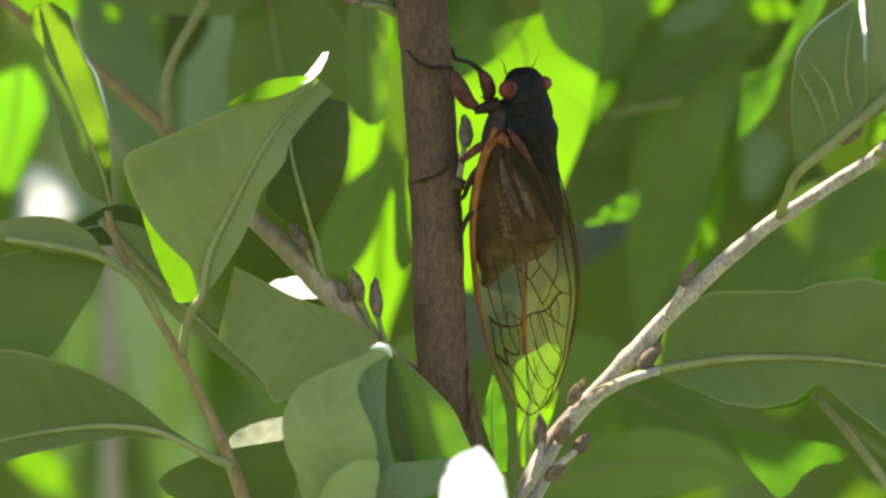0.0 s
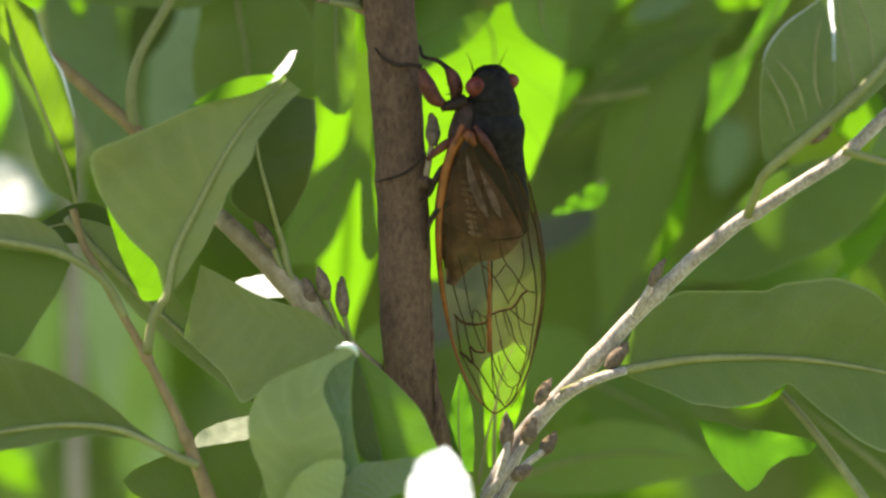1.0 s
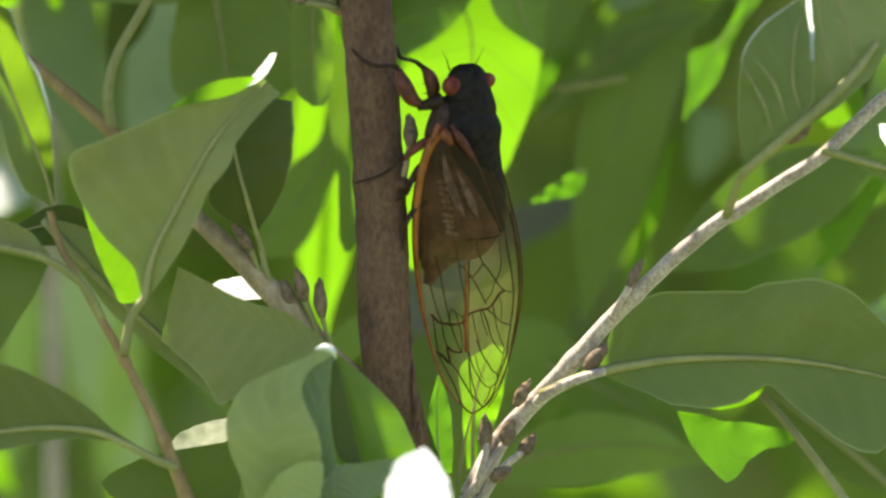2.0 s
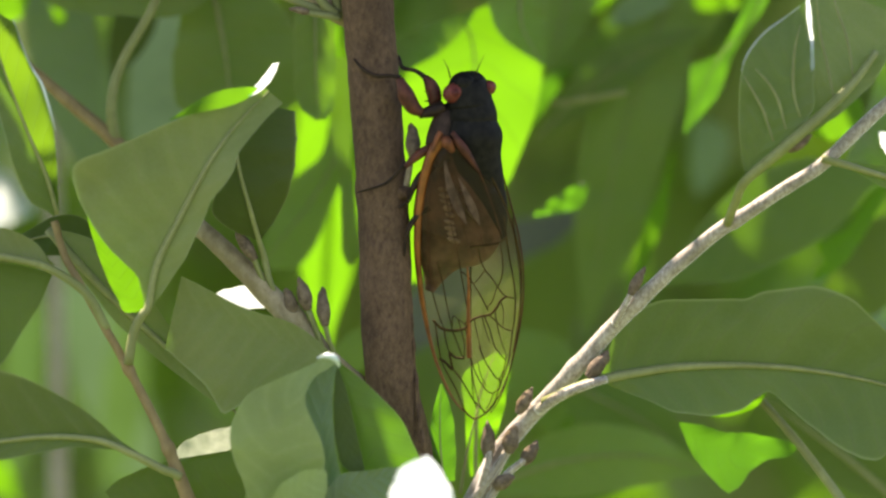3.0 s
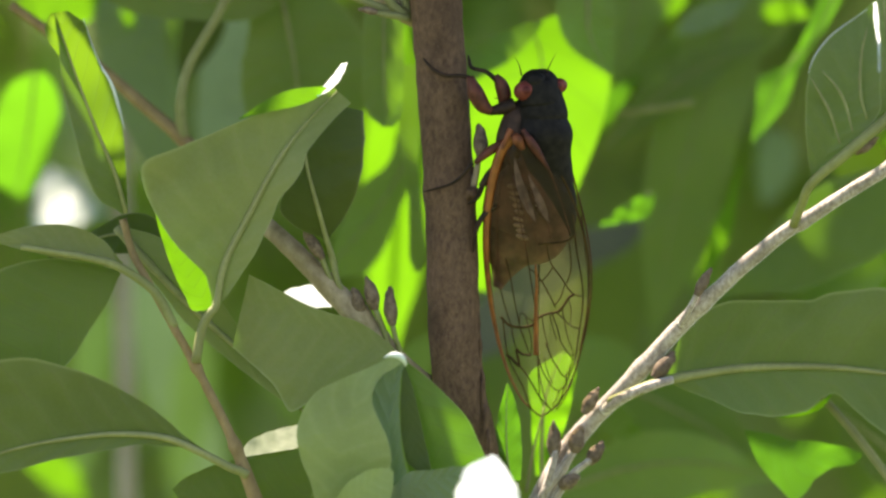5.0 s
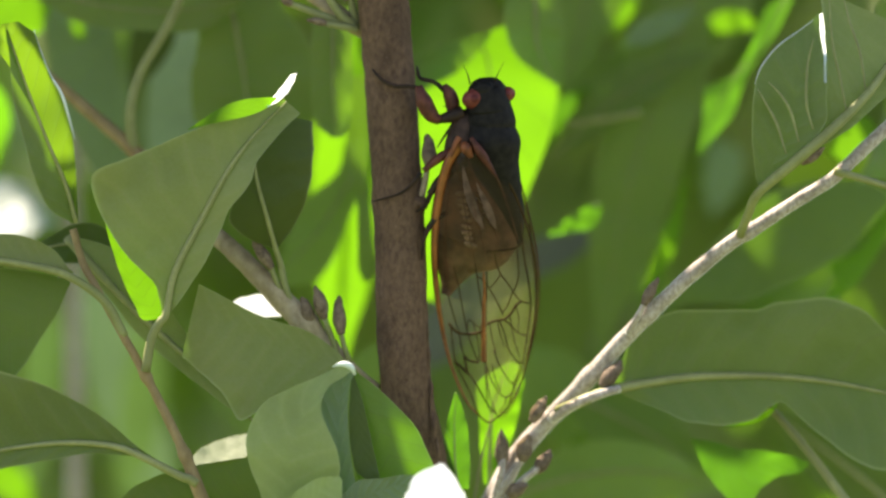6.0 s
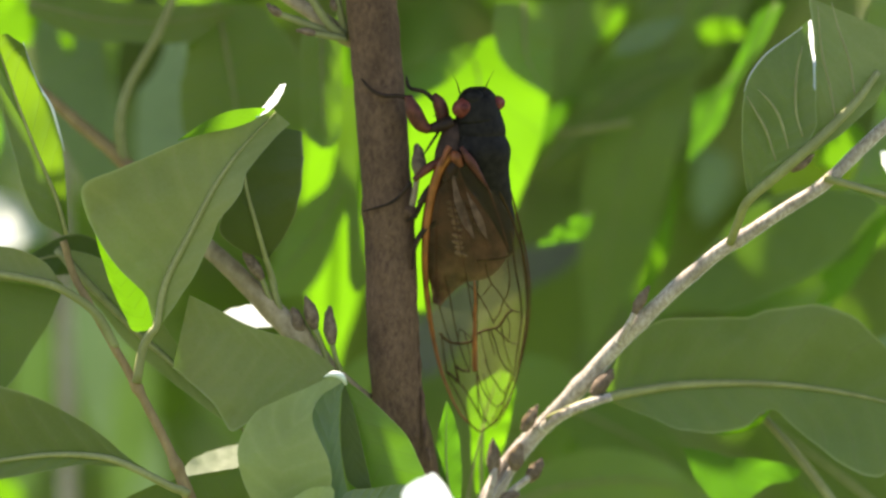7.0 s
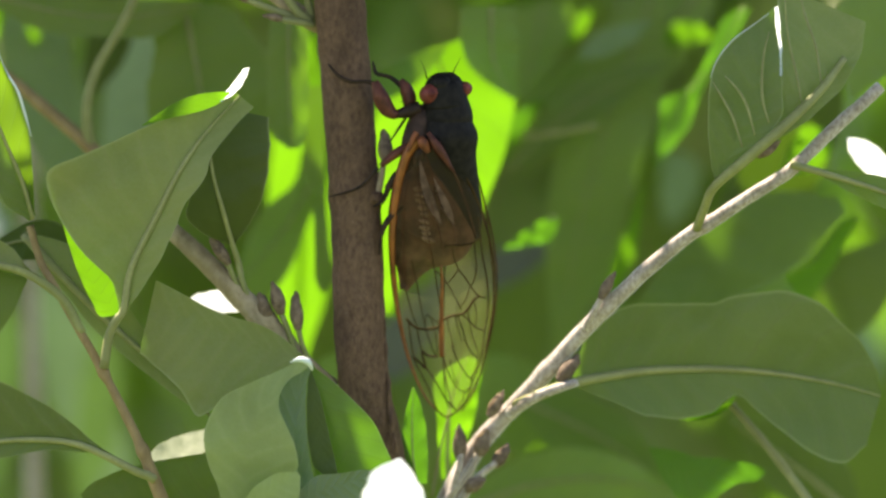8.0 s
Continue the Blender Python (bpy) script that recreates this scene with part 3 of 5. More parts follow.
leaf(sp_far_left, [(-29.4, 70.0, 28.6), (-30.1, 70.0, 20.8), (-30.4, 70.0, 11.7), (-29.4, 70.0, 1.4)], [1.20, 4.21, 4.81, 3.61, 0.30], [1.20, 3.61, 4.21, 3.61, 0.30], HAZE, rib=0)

leaf(sp_far_left, [(-54.5, 90, 3), (-51.9, 90, 3.4), (-49.2, 90, 3.7), (-46.1, 90, 3.2)], [0.4, 5.6, 6.1, 5.6, 4.4, 2.2, 0.34], [3.56, 3.4, 3.22, 3.09, 2.76, 1.84, 0.44], SUN_PALE, rib=0, roll=-35, label="sunlit leaf far behind, painted pale")

leaf(sp_far_left, [(-56.4, 100.0, -24.0), (-53.7, 100.0, -26.3), (-51.1, 100.0, -28.3), (-48.4, 100.0, -31.4)], [0.24, 1.56, 2.05, 1.68, 0.24], [0.24, 1.56, 2.05, 1.68, 0.24], LIT_LEAF, rib=0)
leaf(sp_far_left, [(-44.5, 150, -3.4), (-42, 150, -11.2), (-39.2, 150, -18.2), (-36.6, 150, -30.1)], [1.12, 2.11, 3.08, 3.6, 3.5, 3.5, 3.62, 3.91, 3.09], [0.88, 1.99, 3.12, 3.87, 4.58, 4.92, 4.06, 3.11, 3.03], HAZE, rib=0, label="leaf far behind, grey-green haze painted in")
leaf(sp_far_left, [(-50.3, 140.0, -4.1), (-49.6, 140.0, -11.1), (-50.3, 140.0, -19.4), (-51.7, 140.0, -31.9)], [0.60, 2.29, 2.53, 2.17, 0.24], [0.60, 2.05, 2.41, 1.80, 0.24], MEADOW, rib=0)
leaf(sp_far_left, [(-36.8, 130.0, -8.2), (-36.8, 130.0, -15.1), (-37.8, 130.0, -23.3), (-39.5, 130.0, -33.0)], [0.60, 2.29, 2.77, 2.17, 0.24], [0.60, 2.05, 2.41, 1.80, 0.24], MEADOW, rib=0)
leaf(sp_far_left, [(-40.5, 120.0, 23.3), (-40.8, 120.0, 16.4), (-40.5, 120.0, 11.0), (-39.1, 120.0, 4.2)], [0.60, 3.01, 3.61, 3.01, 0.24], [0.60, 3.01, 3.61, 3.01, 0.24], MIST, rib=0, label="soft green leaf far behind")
leaf(sp_far_left, [(-30.3, 100.0, -8.0), (-26.3, 100.0, -13.3), (-23.0, 100.0, -18.7), (-21.0, 100.0, -24.0)], [0.60, 3.01, 3.61, 3.01, 0.24], [0.60, 3.01, 3.61, 3.01, 0.24], GREEN, rib=0)

leaf(sp_far_left, [(-42.7, 60, 26.1), (-42.4, 60, 25.3), (-42, 60, 24.6), (-41.8, 60, 23.8)], [0.12, 0.82, 1.51, 1.08, 0.66, 0.39, 0.12], [0.24, 0.29, 0.33, 0.34, 0.32, 0.27, 0.12], LIT_LEAF, rib=0, label="small sunlit yellow-green leaf")

sp_right = spray((23.7, 70.0, 33.8), "long hanging leaves deeper in the shrub")
leaf(sp_right, [(28.6, 60.0, 30.9), (24.8, 60.0, 20.0), (20.9, 60.0, 7.1), (17.7, 60.0, -11.5)], [1.80, 4.51, 5.11, 4.51, 0.36], [1.80, 4.21, 4.51, 3.61, 0.36], GREEN, rib=0.12, label="long dark green shaded leaf")
leaf(sp_right, [(38.4, 40, 29.3), (35.3, 40, 23.3), (32.4, 40, 19.9), (30.5, 40, 16.4), (28.5, 40, 11.2)], [0.73, 0.73, 0.74, 0.53, 0.56, 0.94, 1.32, 1.57, 1.8, 1.92, 1.4, 0.75, 0.18], [0.12, 1.57, 1.39, 1.15, 0.76, 0.5, 0.38, 1.25, 2.31, 1.72, 1.1, 0.65, 0.21], LIT_GREEN, rib=0.1)
leaf(sp_right, [(35.3, 66.0, 32.4), (29.4, 66.0, 26.5), (23.6, 66.0, 23.3), (14.6, 66.0, 18.1)], [1.80, 3.97, 4.21, 3.01, 0.30], [1.80, 3.97, 4.21, 3.01, 0.30], GREEN, rib=0.2)
leaf(sp_right, [(11.7, 38, 2.1), (13.5, 38, 3.1), (15.4, 38, 4.1), (17.6, 38, 5.6)], [0.12, 0.36, 0.51, 0.65, 0.75, 0.82, 0.83, 0.62, 0.4], [0.12, 0.38, 0.61, 0.89, 1.16, 1.4, 1.67, 1.07, 0.12], LIT_GREEN, rib=0, label="small sunlit green leaf")
leaf(sp_right, [(48.8, 40.0, 23.9), (45.1, 42.0, 15.2), (40.1, 44.0, 6.4), (32.0, 46.0, -2.5)], [1.20, 3.61, 4.21, 3.61, 0.36], [1.20, 3.61, 4.21, 3.61, 0.36], DARK, rib=0)
leaf(sp_right, [(44.8, 36.0, 15.7), (46.1, 36.0, 13.8), (44.2, 36.0, 12.0), (42.6, 36.0, 11.2)], [0.60, 1.80, 2.17, 1.44, 0.24], [0.60, 1.80, 2.17, 1.44, 0.24], LIT_LEAF, rib=0)
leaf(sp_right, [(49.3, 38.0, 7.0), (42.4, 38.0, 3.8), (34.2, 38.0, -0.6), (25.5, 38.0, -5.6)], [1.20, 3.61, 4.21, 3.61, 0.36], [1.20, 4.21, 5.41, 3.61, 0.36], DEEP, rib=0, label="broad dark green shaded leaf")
leaf(sp_right, [(50.6, 40, 5.7), (47.5, 40, 0.7), (45, 40, -2.5), (43, 40, -5.1)], [0.68, 0.81, 0.94, 1.08, 1.15, 1.21, 1.31, 1.42, 1.36, 1.09, 0.83, 0.57, 0.12], [0.12, 0.7, 0.72, 0.73, 0.69, 1.01, 1.49, 1.92, 2.4, 0.59, 0.51, 0.43, 0.35], LIT_LEAF, rib=0)

leaf(sp_right, [(-2.1, 84, -13.7), (0.4, 84, -8.2), (7.6, 84, -1.9), (18.3, 84, 2.2)], [0.12, 1.48, 2.83, 2.69, 2.65, 2.39, 2.32, 1.77, 1.29], [0.12, 2.54, 3.03, 3.11, 3.14, 2.75, 2.21, 1.9, 0.12], SKY_TINT, rib=0, label="shaded leaf far behind, bluish sky reflection painted in")
leaf(sp_right, [(16.4, 96, 0.7), (14.4, 96, -6.6), (12.1, 96, -13.2), (9.7, 96, -21.2)], [2.08, 2.89, 3.73, 3.99, 4.15, 4.31, 3.36, 2.12, 0.12], [0.12, 2.17, 4.21, 4.65, 4.88, 4.61, 4.42, 2.79, 0.76], DEEP, rib=0)
# A bluish sky highlight, put into the colour of a far leaf.
leaf(sp_right, [(32.8, 100, 13.6), (33.5, 100, 11.1), (33, 100, 8.1), (32, 100, 4.7)], [0.12, 1.68, 2.16, 2, 1.95, 1.14, 0.12], [1.77, 2.3, 2.48, 2.43, 2.18, 1.51, 0.52], MIST, rib=0, label="leaf far behind, grey-green haze painted in")

leaf(sp_right, [(29.3, 62.0, 25.8), (31.6, 62.0, 26.7), (33.8, 62.0, 26.8), (36.1, 62.0, 26.4)], [0.18, 1.08, 1.32, 0.96, 0.18], [0.18, 1.08, 1.32, 0.96, 0.18], LIT_LEAF, rib=0, label="small sunlit yellow-green leaf")
leaf(sp_right, [(20.2, 54.0, 23.7), (22.7, 54.0, 25.3), (25.6, 54.0, 26.5), (28.4, 54.0, 28.1)], [0.18, 1.32, 1.44, 1.08, 0.18], [0.18, 1.32, 1.44, 1.08, 0.18], MIST, rib=0, label="leaf far behind, grey-green haze painted in")
leaf(sp_right, [(27.4, 50.0, 9.0), (26.2, 50.0, 3.9), (24.4, 50.0, -1.2), (22.0, 50.0, -8.2)], [0.12, 0.48, 1.08, 0.60, 0.12], [0.12, 0.48, 1.08, 0.60, 0.12], LIT_LEAF, rib=0)

leaf(sp_right, [(12.2, 56.0, 10.9), (17.3, 56.0, 16.0), (23.4, 56.0, 20.2), (31.1, 56.0, 23.4)], [0.24, 1.56, 2.05, 1.68, 0.24], [0.24, 1.80, 2.41, 1.80, 0.24], DEEP, rib=0.12)
leaf(sp_right, [(53.3, 32.0, 32.5), (52.4, 32.0, 28.1), (51.5, 32.0, 23.7), (50.2, 32.0, 18.8)], [1.20, 3.61, 4.21, 3.01, 0.24], [1.20, 3.61, 4.21, 3.01, 0.24], GREEN, rib=0)

leaf(sp_right, [(55.7, 52.0, 2.6), (51.9, 52.0, -1.8), (48.1, 52.0, -6.3), (43.7, 52.0, -12.7)], [1.20, 3.61, 4.21, 3.01, 0.24], [1.20, 3.61, 4.21, 3.01, 0.24], DEEP, rib=0)

part("petiole", tube([(13.7, 46, 14.7), (17.8, 46, 15.2), (22.2, 46, 16)], [0.3, 0.34, 0.3], 14, 8), PETIOLE, sp_right)
leaf(sp_right, [(21.6, 66, 29.8), (20.9, 66, 28.2), (20.1, 66, 26.9), (19, 66, 25.4)], [0.61, 0.65, 0.72, 0.61, 0.56, 0.39, 0.12], [0.12, 0.77, 0.73, 0.68, 0.6, 0.44, 0.24], LIT_LEAF, rib=0, label="small sunlit yellow-green leaf")

leaf(sp_right, [(16.5, 66, 30.7), (15.6, 66, 25.9), (14.6, 66, 22), (13.8, 66, 18.5)], [3.46, 3.41, 3.35, 3.04, 2.73, 2.46, 1.9, 1.12, 0.33], [0.12, 3.34, 3.11, 2.89, 2.62, 2.15, 1.72, 1.33, 0.26], GREEN, rib=0.12)

sp_low = spray((34.3, 40.0, -32.6), "low shaded leaves with one sunlit among them")
leaf(sp_low, [(27.1, 14, -20.2), (29.7, 14, -22.3), (32.7, 14, -23.5), (36.1, 14, -22.9), (39.7, 14, -23)], [0.08, 0.52, 0.98, 1.41, 1.66, 1.79, 1.9, 1.98, 2.08, 2.2, 2.25, 2.24, 2.14, 1.95, 1.65, 1.34, 1.16, 1.04, 0.92, 0.65, 0.36], [0.12, 0.42, 0.75, 1.12, 1.55, 1.96, 2.25, 2.61, 3.04, 3.52, 4.28, 3.44, 2.31, 1.98, 1.71, 1.43, 1.21, 1.12, 1, 0.87, 0.12], LIT_GREEN, rib=0, label="sunlit translucent green leaf")
leaf(sp_low, [(7.3, 44.0, -27.7), (14.9, 44.0, -25.2), (23.1, 44.0, -24.5), (31.9, 44.0, -26.4)], [1.20, 3.01, 3.61, 2.41, 0.24], [1.20, 3.61, 4.21, 3.01, 0.24], GREEN, rib=0.2)
leaf(sp_low, [(13.7, 52.0, -15.8), (19.5, 52.0, -18.4), (25.2, 52.0, -21.6), (30.9, 52.0, -26.7)], [1.20, 3.01, 3.61, 2.41, 0.24], [1.20, 3.61, 4.21, 3.01, 0.24], DEEP, rib=0.2)
leaf(sp_low, [(51.4, 42.0, -28.9), (47.0, 42.0, -25.1), (41.9, 42.0, -21.3), (36.9, 42.0, -17.6)], [1.20, 3.01, 3.61, 2.41, 0.24], [1.20, 3.61, 4.21, 3.01, 0.24], DEEP, rib=0.3)
leaf(sp_low, [(10.0, 58.0, -10.8), (11.9, 58.0, -14.0), (13.2, 58.0, -17.9), (13.8, 58.0, -23.0)], [0.60, 3.61, 4.21, 3.01, 0.24], [0.60, 3.61, 4.21, 3.01, 0.24], GREEN, rib=0)


# Added out of view: its shadow moves over the low sunlit leaf and leaf edge.
sp_shade = spray((8.5, 31.0, 52.0), "unseen leaves added overhead to cast a swaying shadow")
leaf(sp_shade, [(1.7, 31.1, 45.8), (4.5, 31.1, 42.2), (7.2, 31.1, 39.1), (8.9, 31.1, 37.1)], [0.12, 2.27, 4.42, 6.57, 6.78, 6.99, 7.1, 6.49, 5.95], [3.43, 4.19, 4.29, 3.66, 2.89, 2.13, 1.42, 0.76, 0.11], GREEN, rib=0.15, wave=0.05)
leaf(sp_shade, [(15.3, 27.1, 45.3), (13.5, 27.1, 42.6), (11, 27.1, 40.1), (6.9, 27.1, 37.3)], [0.12, 3.04, 3.06, 2.62, 2.07, 1.59, 1.26, 1.04, 0.15], [0.12, 1.86, 3.6, 3.71, 3.76, 3.72, 3.55, 3.2, 1.29], GREEN, rib=0.15, wave=0.05)

far_stem = thing("far_stem", "pale grey stem far behind the leaves", "stem", (-44.0, 110.0, -35.0))
part("stem", tube([(-44.0, 110.0, -35.0), (-44.3, 110.0, -17.5), (-44.9, 112.0, 2.8), (-45.6, 115.0, 34.0)], [1.0, 0.95, 0.9, 0.8], 20, 10, 0.1), TWIG, far_stem)

for u, v, r in ((121, 420, 1.1), (127, 660, 1.15)):
    part("knot", lump(((u - 784) * 0.0675, 110.3, (441 - v) * 0.0675), (r, r, 0.8), (0, 4, 0), 16, 10, 0, 0.2), TWIG, far_stem)

# ---- the main stem ----
main_stem = thing("main_stem", "upright brown stem of the shrub with speckled bark", "stem", (-1.1, 2.0, -31.3))
part("stem", tube([(-7.0, 0.0, 31.3), (-6.5, 0.0, 24.7), (-5.9, 0.0, 17.5), (-5.2, 0.0, 8.5), (-4.7, 0.0, -0.5), (-4.4, 0.0, -9.6), (-3.7, 1.0, -16.8), (-2.2, 3.0, -23.5), (-0.7, 5.0, -32.6)],
                  [2.72, 2.74, 2.72, 2.72, 2.76, 2.78, 2.8, 2.9, 3.0], 90, 28, 0.16, ((0.42, 0.18, 0.02), (0.28, 0.1, 0.02))), BARK, main_stem)
for u, v, w, l in ((752, 600, 3, 70), (757, 660, 4, 90), (762, 720, 5, 80), (750, 560, 2, 60), (768, 770, 4, 60)):
    k = 0.0602
    x, z = (u - 784) * k, (441 - v) * k
    part("bark_strip", tube([(x, -0.6, z), (x + 0.35, -0.9, z - l * k * 0.4), (x + 0.25, -0.8, z - l * k)], [0.08, w * k, 0.06], 10, 6, 0.12), BARK, main_stem, "loose strip of peeling bark")
part("bud_stalk", tube([(-2.8, -1.0, 4.5), (-2.2, -1.5, 6.7), (-1.9, -1.5, 8.5), (-1.7, -1.5, 9.4)], [0.5, 0.35, 0.3, 0.35], 12, 8, 0.05), GREY_TWIG, main_stem)
bud(main_stem, (-1.7, -1.5, 8.8), (-1.75, -1.5, 12.3), 0.8)
part("scar", lump((-2.8, -1.6, 4.9), (1.1, 0.9, 0.8), rough=0.3), BARK, main_stem)

# ---- twig with buds that joins the stem from the other side ----
bud_twig = thing("budding_twig", "grey-brown twig with clustered brown buds and leaves", "twig", (-7.5, 1.0, -14.2))
part("stem", tube([(-7.0, 1.0, -15.0), (-9.3, 0.0, -13.2), (-12.9, -1.0, -9.9), (-16.5, -1.0, -6.4), (-21.3, 0.0, -1.6), (-25.6, 2.0, 2.1), (-30.5, 4.0, 6.1)],
                  [0.42, 0.5, 0.9, 1.25, 1.05, 0.95, 0.9], 50, 14, 0.12, ((0.42, 0.35, 0.05), (0.3, 0.2, 0.03))), GREY_TWIG, bud_twig)
bud(bud_twig, (-11.0, -2.4, -9.2), (-11.4, -2.6, -5.1), 0.74)
part("bud_stalk", tube([(-10.0, -1.5, -12.3), (-10.6, -2.0, -10.7), (-11.0, -2.4, -9.1)], [0.3, 0.27, 0.3], 8, 8), PETIOLE, bud_twig)
bud(bud_twig, (-12.8, -2.4, -7.5), (-13.7, -2.8, -4.0), 0.8)
part("bud_stalk", tube([(-11.2, -1.6, -12.0), (-11.9, -2.0, -9.8), (-12.8, -2.4, -7.5)], [0.3, 0.3, 0.32], 8, 8), PETIOLE, bud_twig)
bud(bud_twig, (-14.3, -2.0, -8.0), (-15.1, -2.6, -5.2), 0.7)
bud(bud_twig, (-15.4, -1.0, -7.8), (-16.5, -1.6, -5.2), 0.6)
bud(bud_twig, (-18.4, -2.0, -2.2), (-20.6, -2.0, 1.0), 0.7)
part("bud_stalk", tube([(-15.6, -1.0, -7.2), (-16.8, -1.8, -4.7), (-17.9, -2.0, -0.5)], [0.4, 0.35, 0.3], 10, 8), PETIOLE, bud_twig)
part("bud_stalk", tube([(-16.2, -1.0, -6.9), (-17.7, -1.6, -4.1), (-18.6, -2.0, -2.0)], [0.4, 0.3, 0.3], 10, 8), PETIOLE, bud_twig)
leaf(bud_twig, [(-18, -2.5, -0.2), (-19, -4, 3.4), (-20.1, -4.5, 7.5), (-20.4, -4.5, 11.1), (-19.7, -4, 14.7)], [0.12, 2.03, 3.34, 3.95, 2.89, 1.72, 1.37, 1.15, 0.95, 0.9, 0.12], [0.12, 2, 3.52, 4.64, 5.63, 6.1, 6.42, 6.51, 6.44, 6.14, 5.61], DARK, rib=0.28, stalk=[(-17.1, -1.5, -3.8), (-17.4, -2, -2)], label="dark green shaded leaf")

# ---- the leafy twig in front ----
leafy_twig = thing("leafy_twig", "reddish-brown young twig bearing silvery green leaves", "twig", (-25.3, -7.0, -29.8))
part("stem", tube([(-24.1, -7.0, -31.0), (-26.2, -7.0, -25.3), (-27.8, -7.0, -21.4), (-30.1, -7.0, -16.7), (-32.2, -7.0, -12.8), (-34.6, -7.0, -8.6), (-37.0, -6.5, -4.4), (-38.5, -6.0, -1.7), (-39.6, -6.0, 1.9)],
                  [0.85, 0.72, 0.54, 0.5, 0.47, 0.44, 0.42, 0.41, 0.4], 60, 12, 0.06, ((0.23, 0.25, 0.02), (0.47, 0.22, 0.02))), RED_TWIG, leafy_twig)
part("petiole", tube([(-34.0, -7.0, -9.5), (-36.0, -7.5, -5.9), (-39.6, -8.0, -3.3), (-43.2, -8.0, -2.2), (-50.3, -8.0, -1.1)], [0.5, 0.5, 0.46, 0.42, 0.3], 30, 10), PETIOLE, leafy_twig)
big = leaf(leafy_twig, [(-29.5, -9, -7), (-28.6, -9.5, -2.6), (-26.1, -10, 2.4), (-23.3, -10.5, 7.7), (-20.5, -10, 11.7), (-16.9, -8.5, 15.6)],
           [0.53, 1.08, 2.13, 6.39, 10.34, 12.18, 12.02, 9.95, 7.84, 6.17, 4.87, 3.77, 2.49, 1.25, 0.35], [0.41, 1.21, 1.93, 2.33, 2.54, 2.5, 2.43, 2.17, 2.67, 2.74, 2.11, 2.04, 1.96, 1.92, 2.03], SILVER, fold=(8, 14), wave=0.3, n=42, m=8,
           stalk=[(-31.7, -7.5, -13.2), (-31.1, -8.2, -9.8), (-30.2, -9.0, -8.0)], rib=0.42, label="large silvery olive-green leaf seen from below")
# The sunlit edge of the same leaf, set off by the lit leaf colour.
part("curled_edge", blade([(-27.2, -12.3, 12.5), (-23.4, -12.3, 14.2), (-19.8, -12.0, 15.3), (-17.9, -11.6, 15.9)], [0.06, 0.60, 0.84, 0.48, 0.12], [0.06, 0.60, 0.96, 0.72, 0.12], (0, 0), 0, 20, 3, 0.05, 0, 77), LIT_LEAF, big, "sunlit turned-up leaf edge")
part("leaf_tip", blade([(-18.9, -12.0, 15.0), (-17.7, -10.5, 16.0), (-16.8, -8.0, 17.4), (-16.2, -5.0, 18.6)], [0.12, 0.54, 0.66, 0.54, 0.36], [0.12, 0.42, 0.60, 0.54, 0.36], (0, 0), -40, 14, 3, 0.1, 0, 41), SUN_PALE, big, "curled leaf tip in the sun, painted pale")
leaf(leafy_twig, [(-29.8, -6, -7.6), (-32.5, -6, -4.7), (-34.5, -6, -0.8), (-36.2, -6, 3.3)], [0.12, 1.68, 1.33, 1.05, 0.91, 0.76, 0.56, 0.4, 0.12], [0.12, 3.28, 4.16, 4.58, 4.32, 3.73, 3.12, 2.34, 1.09], LIT_LEAF, rib=0, wave=0.2, label="narrow sunlit yellow-green leaf")
# One leaf in two materials: a shaded olive half and a lit half.
leaf(leafy_twig, [(-39.2, -7, 2.6), (-40.3, -8, 6.6), (-42.2, -9, 11.1), (-44, -9.8, 15.8), (-45.7, -10.6, 20.6), (-46.7, -11.3, 23.5)], [0.5, 2.44, 2.93, 2.94, 2.54, 2.22, 1.93, 1.33, 0.63, 0.38, 0.12], [0.12, 0.12, 0.12, 0.12, 0.12, 0.12, 0.12, 0.12, 0.12, 0.12, 0.12], OLIVE, fold=(20, 0), rib=0.2, label="narrow upright leaf, the shaded half")
leaf(leafy_twig, [(-39.2, -7.2, 2.9), (-40.3, -8.1, 6.7), (-42.2, -9.1, 11.1), (-44, -9.5, 15.8), (-45.5, -10.8, 20.6), (-46.1, -11.6, 23.7)], [0.12, 0.36, 0.23, 0.19, 0.17, 0.17, 0.17, 0.22, 0.65, 1.19, 1.83, 1.81, 1.01], [0.24, 0.59, 1, 1.63, 2.36, 2.85, 3.13, 3.23, 2.82, 2.6, 2.5, 2.35, 0.91], LIT_VEINED, fold=(0, 12), rib=0, wave=0.1, label="sunlit yellow-green leaf half")
leaf(leafy_twig, [(-28, -8, -24.3), (-31.5, -8.6, -22.5), (-34.8, -9, -21.2), (-39.5, -9.5, -20.8), (-44.3, -10, -21.2), (-50.2, -10, -22.3), (-56.8, -9, -24.4)], [0.12, 0.46, 0.35, 0.26, 0.71, 0.95, 1.02, 1.43, 1.72, 1.88, 1.93, 2.1, 2.25, 1.85, 1.21], [0.12, 0.29, 0.45, 0.68, 1.11, 2.17, 3.51, 4.79, 6.11, 7.36, 8.38, 9.51, 9.58, 6.84, 0.12], OLIVE, fold=(0, 10), rib=0.42, n=40, m=8,
     stalk=[(-26.2, -7.5, -25.1), (-27.1, -7.8, -24.6)], label="broad silvery leaf seen from below")
